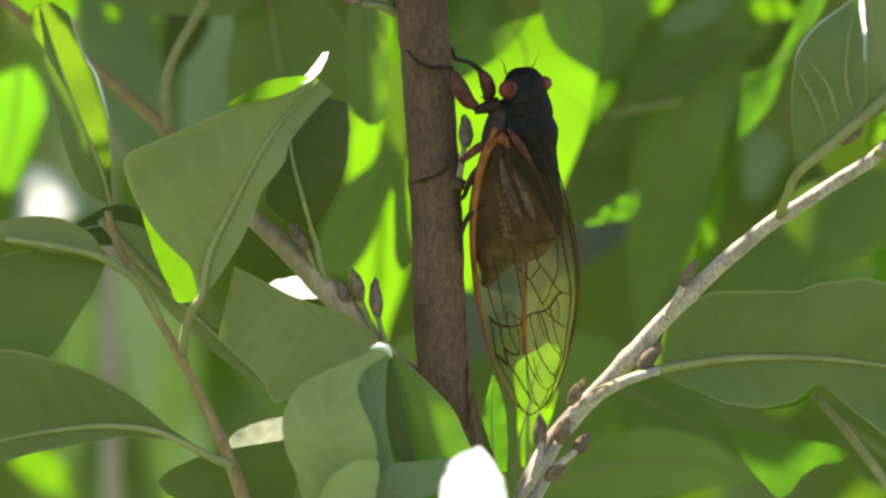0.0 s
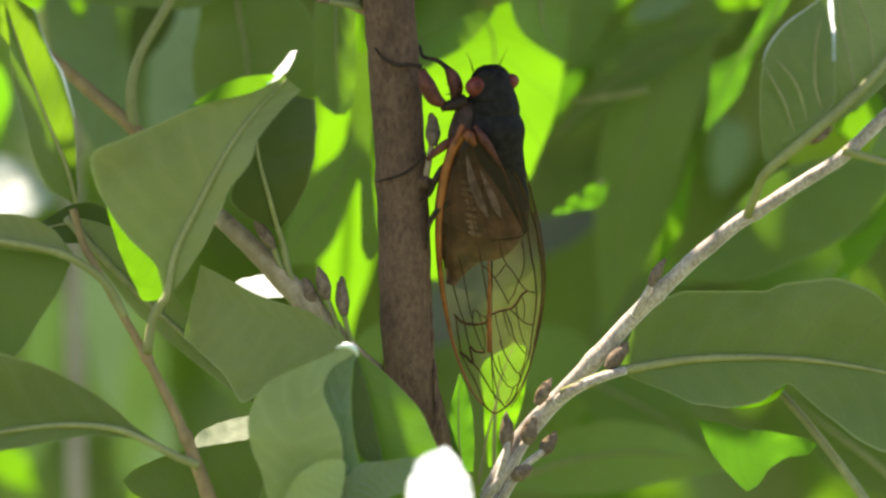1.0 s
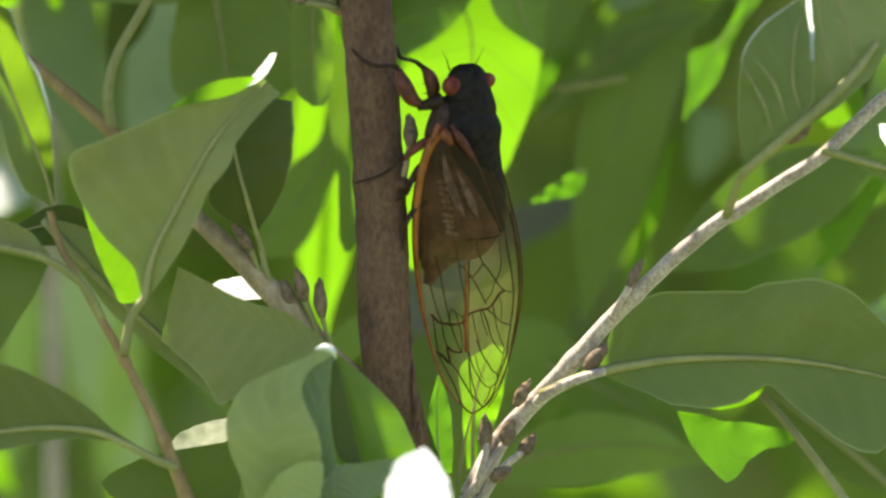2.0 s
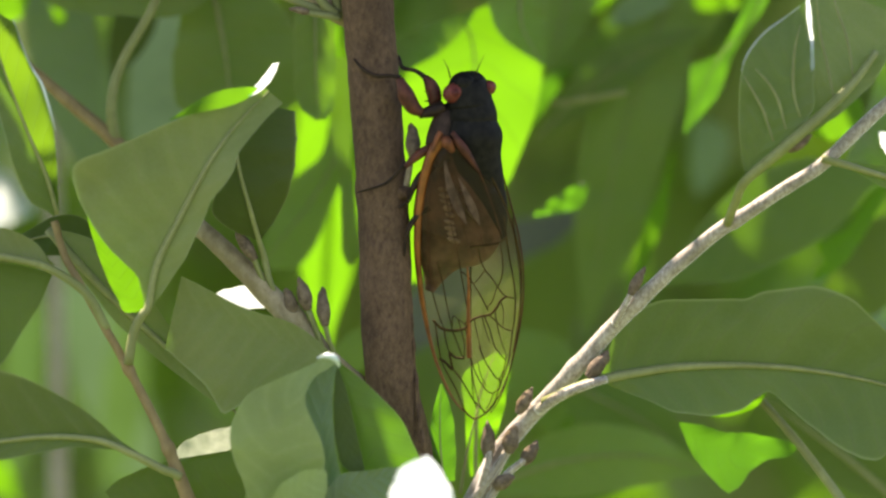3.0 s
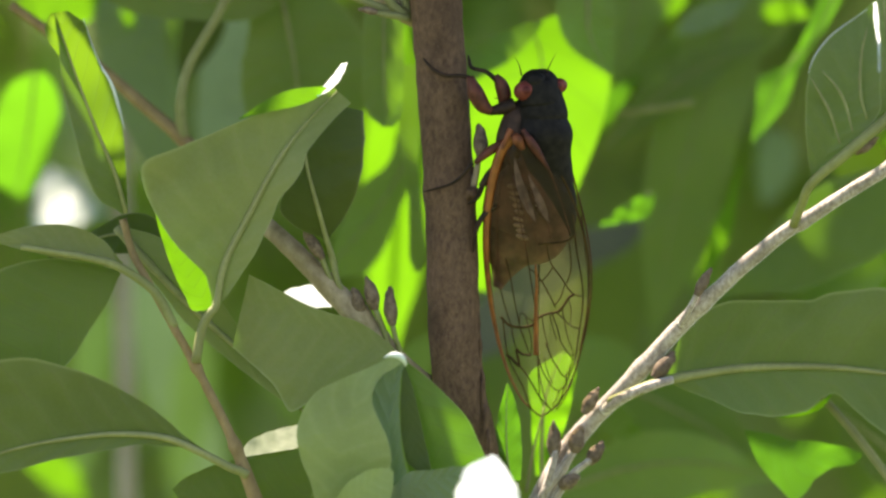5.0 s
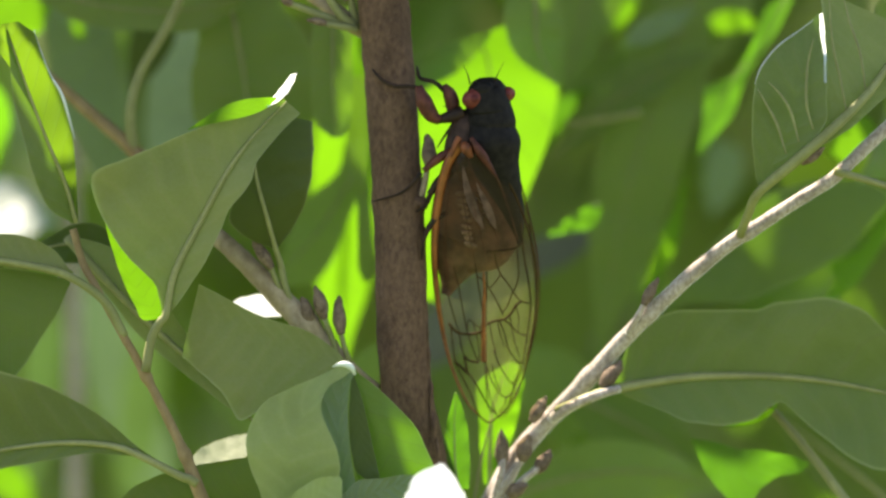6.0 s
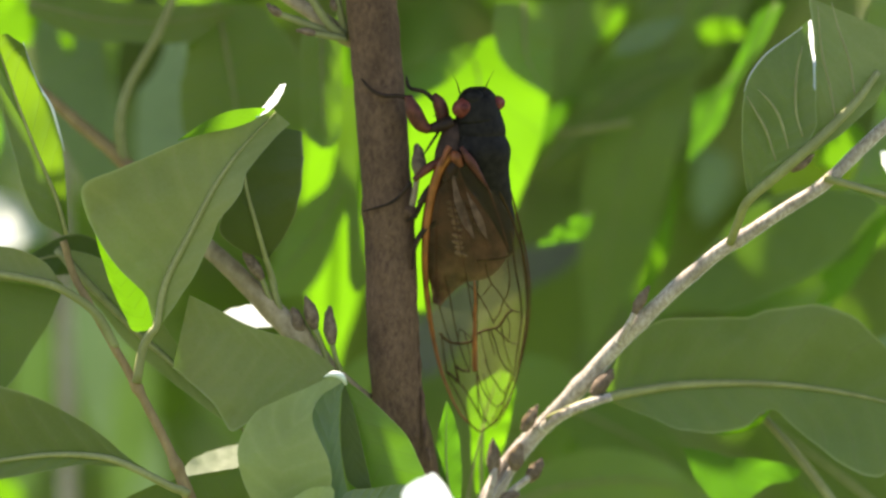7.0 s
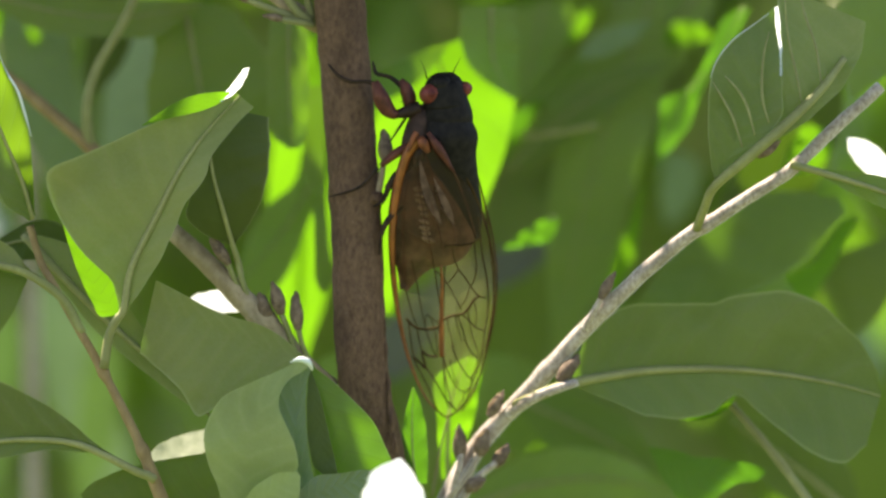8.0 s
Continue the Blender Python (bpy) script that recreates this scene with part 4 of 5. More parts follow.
leaf(leafy_twig, [(-40.2, -4, -3.5), (-43.4, -4, -6.2), (-47, -4, -9.5), (-51.7, -4, -13.1), (-57.1, -4, -15.5)], [0.5, 1.31, 2.1, 2.58, 3.07, 3.73, 4.2, 4.33, 4.75, 4.17, 3.72], [0.12, 2.19, 4.1, 6.16, 7.22, 8.06, 8.04, 7.42, 6.79, 5.62, 0.12], DEEP, rib=0)
leaf(leafy_twig, [(-39.6, -7.0, -2.9), (-43.2, -7.0, -1.7), (-48.0, -7.0, -0.8), (-54.0, -7.0, -0.2)], [0.24, 0.72, 1.20, 0.96, 0.24], [0.24, 1.80, 2.41, 1.80, 0.24], SILVER, rib=0)
leaf(leafy_twig, [(-35.0, 4.0, -2.4), (-38.3, 4.0, 0.1), (-41.9, 4.0, 0.1), (-48.0, 4.0, -2.1)], [0.24, 1.80, 2.17, 1.80, 0.24], [0.24, 2.41, 2.05, 0.84, 0.24], DARK, rib=0.2)
leaf(leafy_twig, [(-40.5, 0, 1), (-36.9, -1, -2.9), (-32.1, -1.5, -7.7), (-27.3, -2, -11.9), (-23, -3, -15.5), (-20.3, -4, -18.5)], [0.44, 2.09, 3.2, 3.78, 3.04, 2.17, 1.48, 0.87, 0.4, 0.32, 0.12], [0.42, 0.61, 0.85, 1.18, 1.61, 1.63, 1.54, 1.45, 1.32, 0.85, 0.12], SILVER, rib=0.4, label="silvery leaf crossing behind the twig")
leaf(leafy_twig, [(-9.3, -4, -13.1), (-13.4, -4.5, -11.6), (-18.2, -5, -9.5), (-23, -5, -8), (-26.9, -5, -7.1)], [0.28, 1.85, 2.95, 4.81, 7.65, 9.62, 8.5, 7.11, 6.32, 5.61, 4.69], [0.12, 0.81, 1.51, 1.93, 2.01, 1.66, 1.7, 2.04, 2.51, 2.92, 3.31], SILVER, rib=0, label="broad silvery leaf seen from below")
leaf(leafy_twig, [(-33.8, -3, -27.5), (-31.4, -3, -25.8), (-28.4, -3, -24.5), (-24.2, -3, -23.6), (-18.8, -3, -22.8)], [0.86, 1.07, 0.91, 0.82, 0.69, 0.71, 0.68, 0.71, 0.58], [0.73, 4.96, 6.39, 7.41, 8.07, 8.89, 8.69, 7.7, 1.68], DEEP, rib=0)
leaf(leafy_twig, [(-27.3, 1, -23.4), (-25, 2, -22.6), (-22.9, 3.5, -21.4), (-20.8, 5, -20)], [0.12, 1.18, 1.65, 1.68, 1.47, 0.82, 0.14], [0.12, 0.65, 1.02, 1.59, 2.22, 2.06, 0.55], HAZE, roll=-35, rib=0, label="leaf catching the sun, painted pale")

leaf(leafy_twig, [(-23.1, 1, -8.1), (-21.4, 3, -6.9), (-19.9, 5, -6), (-18.7, 7, -4.9)], [0.48, 1.32, 1.88, 1.93, 1.74, 1.35, 0.2], [0.12, 0.92, 1.45, 2.07, 2.99, 1.46, 0.12], SUN_PALE, rib=0, roll=-35, label="leaf catching the sun, painted pale")

part("leaf_margin", tube([(-43.7, -9.6, 23), (-42.2, -10.2, 18.8), (-40.8, -10.2, 16.4), (-40, -10, 14), (-39.3, -9.4, 11.4)], [0.05, 0.12, 0.16, 0.14, 0.05], 30, 6, 0.05), SUN_PALE, leafy_twig, "downy leaf margin, painted sun-pale")

# upper twig behind the big leaf
back_twig = thing("brown_twig", "thin reddish-brown twig with a leaf stalk", "twig", (-32.8, 20.0, 9.3))
part("stem", tube([(-31.6, 20.0, 8.1), (-35.0, 20.0, 11.4), (-39.0, 20.0, 14.8), (-42.7, 20.0, 17.9), (-47.0, 20.0, 21.0), (-53.1, 20.0, 25.3)], [0.85, 0.8, 0.72, 0.65, 0.6, 0.5], 36, 10, 0.08), RED_TWIG, back_twig)
part("petiole", tube([(-34.2, 20.0, 10.8), (-34.5, 19.0, 14.8), (-33.4, 19.0, 19.1), (-30.3, 19.0, 24.6), (-27.9, 19.0, 30.2)], [0.7, 0.55, 0.5, 0.5, 0.4], 30, 10), PETIOLE, back_twig)

# ---- leaves at the foot of the stem ----
low_twig = thing("low_leaves", "silvery leaves clustered at the foot of the stem", "foliage", (-13.3, -9.0, -30.9))
leaf(low_twig, [(-15.7, -11, -32.3), (-16.4, -12, -27.8), (-16.5, -13, -23.7), (-15.9, -13.5, -20.1), (-14.2, -13.5, -16.5), (-11.5, -12, -13.9), (-9.6, -10.5, -12.8)], [0.12, 1.95, 2.21, 2.55, 2.99, 3.81, 4.41, 4.86, 4.69, 4.11, 2.68, 1.73, 1.25, 0.97, 0.86, 0.12], [2.56, 3.61, 4.52, 4.95, 5.32, 5.58, 5.46, 5.27, 4.63, 3.24, 1.66, 0.58, 0.18, 0.3, 0.25, 0.12], FROST, fold=(4, -6), rib=0, wave=0.3, n=44, m=8, label="silvery leaf with a curled blade")
leaf(low_twig, [(-16.5, -15, -31.6), (-15.1, -15.5, -28), (-13.2, -15.5, -25.8), (-10.9, -15, -24.1)], [1.01, 1.24, 1.51, 1.6, 1.73, 1.48, 1.28, 0.74, 0.12], [0.12, 3.34, 3.61, 3.67, 3.62, 3.33, 2.81, 2.01, 0.57], FROST, fold=(10, -4), rib=0, wave=0.15, label="small silvery leaf curling over")
leaf(low_twig, [(-9.5, -10.5, -32.3), (-10.2, -10.5, -27.6), (-10.7, -10.5, -24.3), (-11.1, -10.5, -21.3), (-11.2, -10.5, -17.8), (-10.6, -10.5, -14.8), (-9.6, -10.5, -13.1)], [0.12, 2.41, 2.41, 2.12, 1.88, 1.67, 1.88, 2.04, 2, 1, 0.66], [2.59, 2.28, 1.9, 1.51, 1.4, 1.33, 1.29, 1.11, 0.83, 0.46, 0.21], MIST, fold=(0, 25), rib=0, wave=0.1, label="bluish green turned leaf half")
leaf(low_twig, [(-9.6, -9, -12.9), (-8.3, -9, -16.3), (-6.5, -9, -20.2), (-4.7, -9, -24.4), (-3.2, -9, -28.5), (-2, -9, -32.7)], [0.12, 1.09, 1.93, 2.63, 3.27, 3.81, 3.91, 4.01, 4, 3.7, 3.45, 2.97, 2.48], [0.12, 0.93, 1.71, 2.44, 3.22, 3.82, 4.36, 4.7, 4.95, 4.96, 4.61, 4.2, 0.12], DAPPLED, rib=0, fold=(6, -22), label="dark green leaf with sunlit spots")
# The shade inside the fold, laid on as a strip of the dark copy.
leaf(low_twig, [(-9.7, -9.5, -13.3), (-9.3, -9.6, -16.6), (-8.6, -9.6, -20.8), (-7.7, -9.6, -24.9)], [0.12, 0.42, 0.7, 0.87, 0.97, 1.04, 1.1, 1.1, 1.08], [0.12, 0.31, 0.52, 0.8, 1.01, 1.24, 1.28, 1.23, 0.12], DARK, rib=0, wave=0.05, label="inner face of the folded leaf, its shade painted dark")
leaf(low_twig, [(-10.9, -12, -28.7), (-8.5, -12.4, -26.3), (-5.6, -12.6, -25.3), (-2.5, -12.6, -24.3)], [0.12, 1.45, 1.52, 1.74, 1.37, 1.2, 1.02, 0.81, 0.32], [0.12, 2.08, 2.59, 2.7, 2.67, 2.52, 2.23, 1.54, 0.85], MIST, rib=0, label="bluish green leaf turned away")
leaf(low_twig, [(-1.4, -38, -31.6), (-1.1, -36, -28), (-0.9, -34, -26), (-0.6, -32, -24), (-0.1, -30, -22.3)], [3.16, 3.15, 3.14, 3.1, 3.06, 2.94, 2.72, 2.54, 1.88, 0.92, 0.2], [0.12, 4.27, 4.02, 3.79, 3.59, 3.41, 3.08, 2.57, 2.08, 1.36, 0.26], SUN_PALE, rib=0, label="sunlit leaf, glare painted white")

part("leaf_tip", tube([(-11.7, -13.4, -12.5), (-10.7, -14.0, -12.2), (-9.8, -14.0, -12.5), (-9.4, -13.4, -13.3)], [0.08, 0.3, 0.34, 0.15], 14, 8), SUN_PALE, low_twig, "curled leaf tip in the sun, painted pale")

# ---- twig with a silvery sunlit edge ----
right_twig = thing("silvery_twig", "pale grey twig lit along its upper edge, with leaves and buds", "twig", (2.8, 6.0, -31.4))
part("stem", tube([(4.7, 6, -28.4), (7.3, 6, -23.4), (9.4, 5.6, -20.5), (13.1, 4.4, -16.6), (15.9, 3.2, -13.5), (19.1, 2, -9.9), (22, 0.5, -6.9), (25, -0.6, -4), (28, -1.6, -1.3), (30.9, -2.8, 1), (33.9, -3.5, 2.9), (36.9, -3.9, 4.9), (41.7, -3.7, 8), (45.6, -3, 11.7), (51.4, -2, 16.9)],
                  [1.2, 1.08, 1.0, 0.95, 0.9, 0.87, 0.85, 0.84, 0.8, 0.78, 0.75, 0.72, 0.7, 0.68, 0.65], 120, 16, 0.08, ((0.68, 0.14, 0.015), (0.43, 0.12, 0.012), (0.28, 0.16, 0.02))), TWIG, right_twig)
for base, tip, r in (((6.4, 4.5, -23.5), (6.3, 4.0, -19.4), 0.82), ((8.5, 4.0, -22.8), (9.1, 3.5, -19.9), 0.90), ((10.0, 4.0, -24.0), (11.7, 3.5, -21.6), 0.78),
                     ((7.0, 4.0, -26.5), (9.1, 3.5, -25.2), 0.8), ((9.5, 4.0, -18.6), (11.1, 3.6, -15.8), 0.72), ((16.9, 1.5, -14.7), (19.3, 1.5, -12.0), 0.82), ((21.4, -1.0, -5.9), (22.9, -1.0, -2.9), 0.62), ((37.8, -10.2, 9.3), (40.3, -10.2, 11), 0.6)):
    bud(right_twig, base, tip, r)
for a, b, c in (((5.2, 5.0, -27.8), (6.1, 4.0, -24.7), (6.5, 4.0, -22.6)), ((4.0, 5.0, -29.0), (7.0, 4.0, -24.7), (8.7, 4.0, -22.0)), ((5.8, 5.0, -29.0), (7.9, 4.0, -25.6), (10.3, 3.5, -23.5))):
    part("bud_stalk", tube([a, b, c], [0.5, 0.42, 0.35], 10, 8), TWIG, right_twig)
for path in (((19.8, 1, -9), (20.7, -0.4, -7.3), (21.5, -1, -5.7)),):
    part("bud_stalk", tube(list(path), [0.42, 0.34, 0.3], 10, 8), TWIG, right_twig)
part("petiole", tube([(11.7, 3.4, -18.2), (14.1, 0.6, -16.6), (16.5, 0.4, -15.6), (18.9, 1.6, -14.9)], [0.62, 0.58, 0.5, 0.4], 16, 10, 0.04), TWIG, right_twig, "pale downy leaf stalk")
part("petiole", tube([(3.4, 8.0, -27.3), (4.1, 8.0, -23.0), (5.3, 8.0, -18.0)], [0.2, 0.14, 0.08], 12, 8), PETIOLE, right_twig)
leaf(right_twig, [(18.6, 3, -14.9), (22.1, 5, -14.3), (26.4, 6, -13.7), (31.3, 7, -13.5), (36.7, 7, -13.6), (42.2, 7, -14.2), (47.5, 6, -15.2), (51.8, 5, -16.4)],
     [1.22, 3.02, 5.08, 5.9, 6.52, 6.87, 7.11, 7.34, 7.32, 7.29, 7.27, 7.28, 7.18, 7.13, 7.93, 8.37, 8.79, 9.13, 9, 8.68, 8.22, 7.17, 6.2, 5.26, 3.87, 2.69, 0.66], [0.34, 0.95, 1.56, 2.17, 2.82, 3.57, 4.31, 4.86, 5.05, 5.23, 5.4, 5.29, 5.02, 4.58, 3.23, 2.8, 3.81, 4.78, 5.71, 6.46, 7.18, 7.68, 8.05, 8.32, 8.21, 7.72, 5.51], OLIVE, fold=(8, 4), rib=0.52, wave=0.45, n=78, m=9,
     stalk=[(12.4, 2.5, -17.4), (14.5, 0.5, -16.4), (16.7, 0.8, -15.5)], label="large silvery olive-green leaf seen from below")
leaf(right_twig, [(33.5, -9, 6.5), (35.9, -10, 12), (37.8, -10.4, 18.5), (39.8, -9.6, 25.2)], [0.12, 1.14, 1.92, 2.65, 3.22, 3.69, 4.07, 4.35, 4.58, 4.41, 3.92, 3.16, 2.07, 1.09, 0.29], [0.12, 0.65, 1.12, 1.63, 2.21, 2.9, 3.61, 3.83, 3.37, 2.93, 2.45, 1.88, 1.3, 0.75, 0.2], OLIVE, fold=(6, 10), rib=0, wave=0.3, n=40, m=9, label="olive-green leaf folded along its blade")
leaf(right_twig, [(39.1, -9.2, 11.5), (42.1, -8.8, 14.1), (44.8, -7.6, 16.5), (47.1, -6.4, 19.5), (49, -5.4, 24)], [0.12, 0.33, 0.54, 0.75, 1.62, 2.45, 3.35, 4.18, 4.97, 5.56, 5.96, 6.53, 6.96, 7.28, 7.54, 7.78, 7.99, 8.33, 8.76, 9.27, 9.87], [0.87, 0.98, 1.09, 1.2, 1.31, 1.42, 1.45, 1.41, 1.38, 1.38, 1.42, 1.5, 1.56, 1.44, 1.35, 1.32, 1.35, 1.34, 1.11, 0.88, 0.65], SILVER, fold=(2, 6), rib=0, wave=0.25, n=60, m=9, label="paler half of the folded leaf")
for path in (((36.2, -10.9, 10.3), (35.2, -10.9, 13.4), (34.2, -10.9, 15.3), (33.1, -10.9, 17.2)), ((37.5, -11.1, 11.6), (36.7, -11.1, 14.6), (35.7, -11.1, 16.4), (34.3, -11.1, 17.9)), ((39, -11.2, 12.9), (38.3, -11.2, 15.7), (38.4, -11.2, 19.7), (39, -11.2, 22.5)), ((42.6, -9.6, 14.9), (41.9, -9.6, 18.5), (41.1, -9.6, 22.1), (40.7, -9.6, 26.8)), ((44.7, -8.8, 16.9), (44.1, -8.8, 20.9), (43, -8.8, 24.2), (42.2, -8.8, 27.2))):
    part("leaf_vein", tube(list(path), [0.09, 0.15, 0.13, 0.05], 20, 6), RIB, right_twig)
part("petiole", tube([(31.6, -4, 1.7), (32.4, -7, 4), (33.3, -9.2, 6.1), (36.75, -10.6, 9.15), (40.6, -10.9, 12.5), (44.6, -9.2, 16.4), (47.2, -7.2, 19.8)], [0.5, 0.48, 0.5, 0.58, 0.56, 0.48, 0.36], 40, 10), PETIOLE, right_twig)
part("leaf_tip", blade([(39.9, -20.0, 17.7), (40.0, -16.5, 20.4), (39.9, -13.0, 22.9), (39.8, -10.0, 25.2)], [0.06, 0.12, 0.18, 0.30, 0.24], [0.06, 0.12, 0.18, 0.30, 0.24], (0, 0), -40, 14, 3, 0.1, 0, 42), SUN_PALE, right_twig, "leaf fold in the sun, painted pale")
leaf(right_twig, [(41.6, -4.2, 8.6), (45.9, -4.0, 7.4), (51.3, -4.0, 5.7), (56.1, -4.0, 3.7)], [0.18, 0.36, 1.20, 1.56, 0.18], [0.18, 0.36, 1.20, 1.56, 0.18], GREEN, rib=0.36)
leaf(right_twig, [(53.7, 2.0, 5.8), (51.5, 6.0, 8.5), (50.0, 10.0, 10.2), (48.7, 14.0, 11.6)], [0.24, 1.20, 1.44, 1.08, 0.18], [0.24, 1.20, 1.44, 1.08, 0.18], SUN_PALE, rib=0, label="leaf catching the sun, painted pale")
# The big leaf's sunlit edge, laid on in the lit leaf colour.
part("leaf_edge", blade([(30.4, 11, -19), (32, 11, -18.9), (34.2, 11, -18.3), (35.6, 11, -17.4), (36.5, 11, -16.2)], [0.06, 0.3, 0.36, 0.3, 0.06], [0.06, 0.22, 0.28, 0.22, 0.06], (0, 0), 0, 20, 3, 0.05, 0, 61), LIT_LEAF, right_twig, "sunlit turned-up leaf edge")
part("leaf_margin", tube([(32.8, -10.8, 17.7), (33.5, -10.8, 19.5), (35, -10.8, 21.5), (37.1, -10.8, 23.1), (39, -10.8, 24.5)], [0.04, 0.09, 0.09, 0.07, 0.03], 24, 6, 0.04), SUN_PALE, right_twig, "downy leaf margin, painted sun-pale")
part("side_stem", tube([(33.9, 13.0, -15.2), (38.8, 12.0, -20.7), (43.0, 11.0, -26.1), (46.0, 10.0, -30.4)], [0.42, 0.45, 0.5, 0.55], 20, 10), RIB, right_twig)
leaf(right_twig, [(1.7, 2, -25.9), (1.3, 2, -22.9), (1.2, 2, -19.2), (1.3, 2, -15.4)], [0.12, 1.01, 1.01, 1.08, 1.22, 1.01, 0.76, 0.39, 0.12], [1.1, 1.32, 1.53, 1.62, 1.57, 1.48, 1.19, 0.75, 0.12], LIT_GREEN, rib=0.1, label="small upright sunlit leaf")
leaf(right_twig, [(5.1, 14, -25.6), (5.1, 14, -21.3), (5.5, 14, -17), (7.2, 14, -12.2)], [0.61, 0.74, 0.88, 1.04, 1.16, 1.27, 1.53, 2.17, 2.36, 1.21, 0.12], [0.73, 1.18, 1.62, 2.01, 2.4, 2.7, 2.81, 2.8, 2.64, 2.33, 1.24], LIT_LEAF, rib=0.2, label="sunlit leaf behind the wing tips")

# ---- upper twig ----
top_twig = thing("top_twig", "grey twig end with small buds beside the stem", "twig", (-8.7, 6.0, 25.5))
part("stem", tube([(-8.1, 3.0, 22.9), (-9.8, 3.0, 24.0), (-11.8, 3.5, 25.5), (-14.7, 4.0, 27.4), (-18.4, 4.0, 29.7)], [0.75, 0.95, 0.85, 0.7, 0.5], 24, 12, 0.12), GREY_TWIG, top_twig)
for a, c, e, r in (((-9.4, 2.2, 23.8), (-10.0, 1.6, 25.9), (-10.7, 1.0, 29.0), 0.42), ((-9.8, 1.6, 23.9), (-11.3, 1.0, 25.1), (-13.5, 0.5, 28.4), 0.5), ((-10.0, 2.0, 23.9), (-12.9, 1.4, 24.9), (-17.1, 1.0, 26.4), 0.46), ((-9.2, 2.6, 24.2), (-9.0, 2.4, 26.0), (-9.4, 2.0, 29.0), 0.34)):
    part("bud_stalk", tube([a, c, e], [r * 1.2, r, r * 0.8], 14, 10, 0.08), RIB, top_twig)
part("bud_stalk", tube([(-9.4, 1.0, 23.5), (-10.8, 0.6, 23.8), (-12.8, 0.4, 24.1)], [0.3, 0.42, 0.36], 12, 10, 0.06), RIB, top_twig)
bud(top_twig, (-12.6, 0.4, 24.1), (-14.9, 0.2, 24.6), 0.42)
bud(top_twig, (-16.4, 1.0, 26.1), (-18.1, 0.8, 27.3), 0.5)
bud(top_twig, (-10.7, 1.2, 26.6), (-11.1, 1.0, 28.1), 0.4)

# ---- the cicada ----
cicada = thing("cicada", "black red-eyed cicada with orange-veined clear wings clinging to the stem", "insect", (0.4, -3.0, 7.3))
part("head", tube([(3.9, -3.4, 17.85), (3.9, -3.4, 17.6), (4.0, -3.2, 17.0), (4.2, -3.0, 15.9), (4.4, -2.8, 14.3)], [0.35, 1.2, 1.9, 2.25, 2.5], 24, 28, 0.07), SHELL, cicada)
part("face", lump((3.8, -4.3, 16.7), (1.2, 1.0, 0.95), (0, 5, 0), 18, 12, 0.1, 0.04), SHELL, cicada)
for c, s in (((2.75, -4.2, 15.6), 1.1), ((6.2, -3.1, 16.15), 0.85)):
    eye = part("eye", lump(c, (s * 1.18, s * 0.95, s * 0.98), (0, -18, 0), seg=24, rings=16), EYE, cicada, "bulging red compound eye")
    part("eye_spot", lump((c[0] + 0.05, c[1] - s * 0.82, c[2]), (s * 0.42, s * 0.2, s * 0.42)), PUPIL, eye)
part("pronotum", tube([(4.4, -2.8, 15.2), (4.5, -2.7, 14.1), (4.6, -2.6, 13.0), (4.7, -2.6, 11.9)], [2.3, 2.6, 2.75, 2.55], 14, 28, 0.06), SHELL, cicada)
part("thorax", tube([(4.4, -2.6, 13.1), (4.7, -2.5, 11.1), (5.1, -2.3, 9.1), (5.9, -2.0, 7.0), (6.7, -1.4, 4.9), (7.4, -0.8, 2.6), (7.9, 0.0, 0.3)], [2.6, 3.15, 2.8, 2.1, 1.55, 1.1, 0.35], 34, 28, 0.08), SHELL, cicada)
belly = tube([(4.6, -3.3, 9.1), (3.7, -1.3, 5.8), (3.3, 0.0, 3.0), (3.0, 0.8, 0.8), (1.3, 1.6, -1.9), (0.2, 2.0, -5.4)], [3.1, 4.6, 4.9, 4.6, 2.5, 0.5], 50, 28, 0.1)
for v in belly.verts:
    v.co.y = v.co.y * 0.45
part("abdomen", belly, ABDOMEN, cicada)
part("breast", lump((1.6, -2.4, 11.2), (1.75, 2.0, 3.6), (0, 16, 0), 20, 16, 0, 0.06), FLANK, cicada, "brownish flank of the thorax")
rng = random.Random(21)
for k in range(9):
    u, v = 811 + k * 2.2 + rng.uniform(-2, 2), 350 + k * 11.5 + rng.uniform(-1.5, 1.5)
    part("segment_band", lump(((u - 784) * 0.06, -2.75 + k * 0.05, (441 - v) * 0.06), (0.62 + rng.uniform(-0.1, 0.12), 0.3, 0.26 + rng.uniform(-0.04, 0.05)), (0, 14 + rng.uniform(-9, 9), 0), 12, 8, 0, 0.3), BAND, cicada)
for k in range(6):
    u, v = 842 + k * 5.5 + rng.uniform(-2, 2), 352 + k * 11 + rng.uniform(-2, 2)
    part("segment_band", lump(((u - 784) * 0.06, -2.7 + k * 0.08, (441 - v) * 0.06), (0.5 + rng.uniform(-0.1, 0.1), 0.3, 0.2), (0, 40 + rng.uniform(-12, 12), 0), 12, 8, 0, 0.4), PLEAT, cicada)
for pts, w in ((((1.7, -5.3, 8.4), (2.3, -4.9, 5.7), (3.2, -4.3, 3.4), (4.1, -3.9, 1.6)), [0.12, 0.36, 0.48, 0.36, 0.06]), (((3.2, -5.1, 6.6), (4.2, -4.7, 4.5), (4.9, -4.2, 2.9), (5.4, -3.8, 1.7)), [0.06, 0.30, 0.42, 0.30, 0.06])):
    part("wing_pleat", blade(list(pts), w, w, (8, 8), 0, 18, 3, 0.1, 0, 51), PLEAT, cicada, "brown pleat at the wing's base")
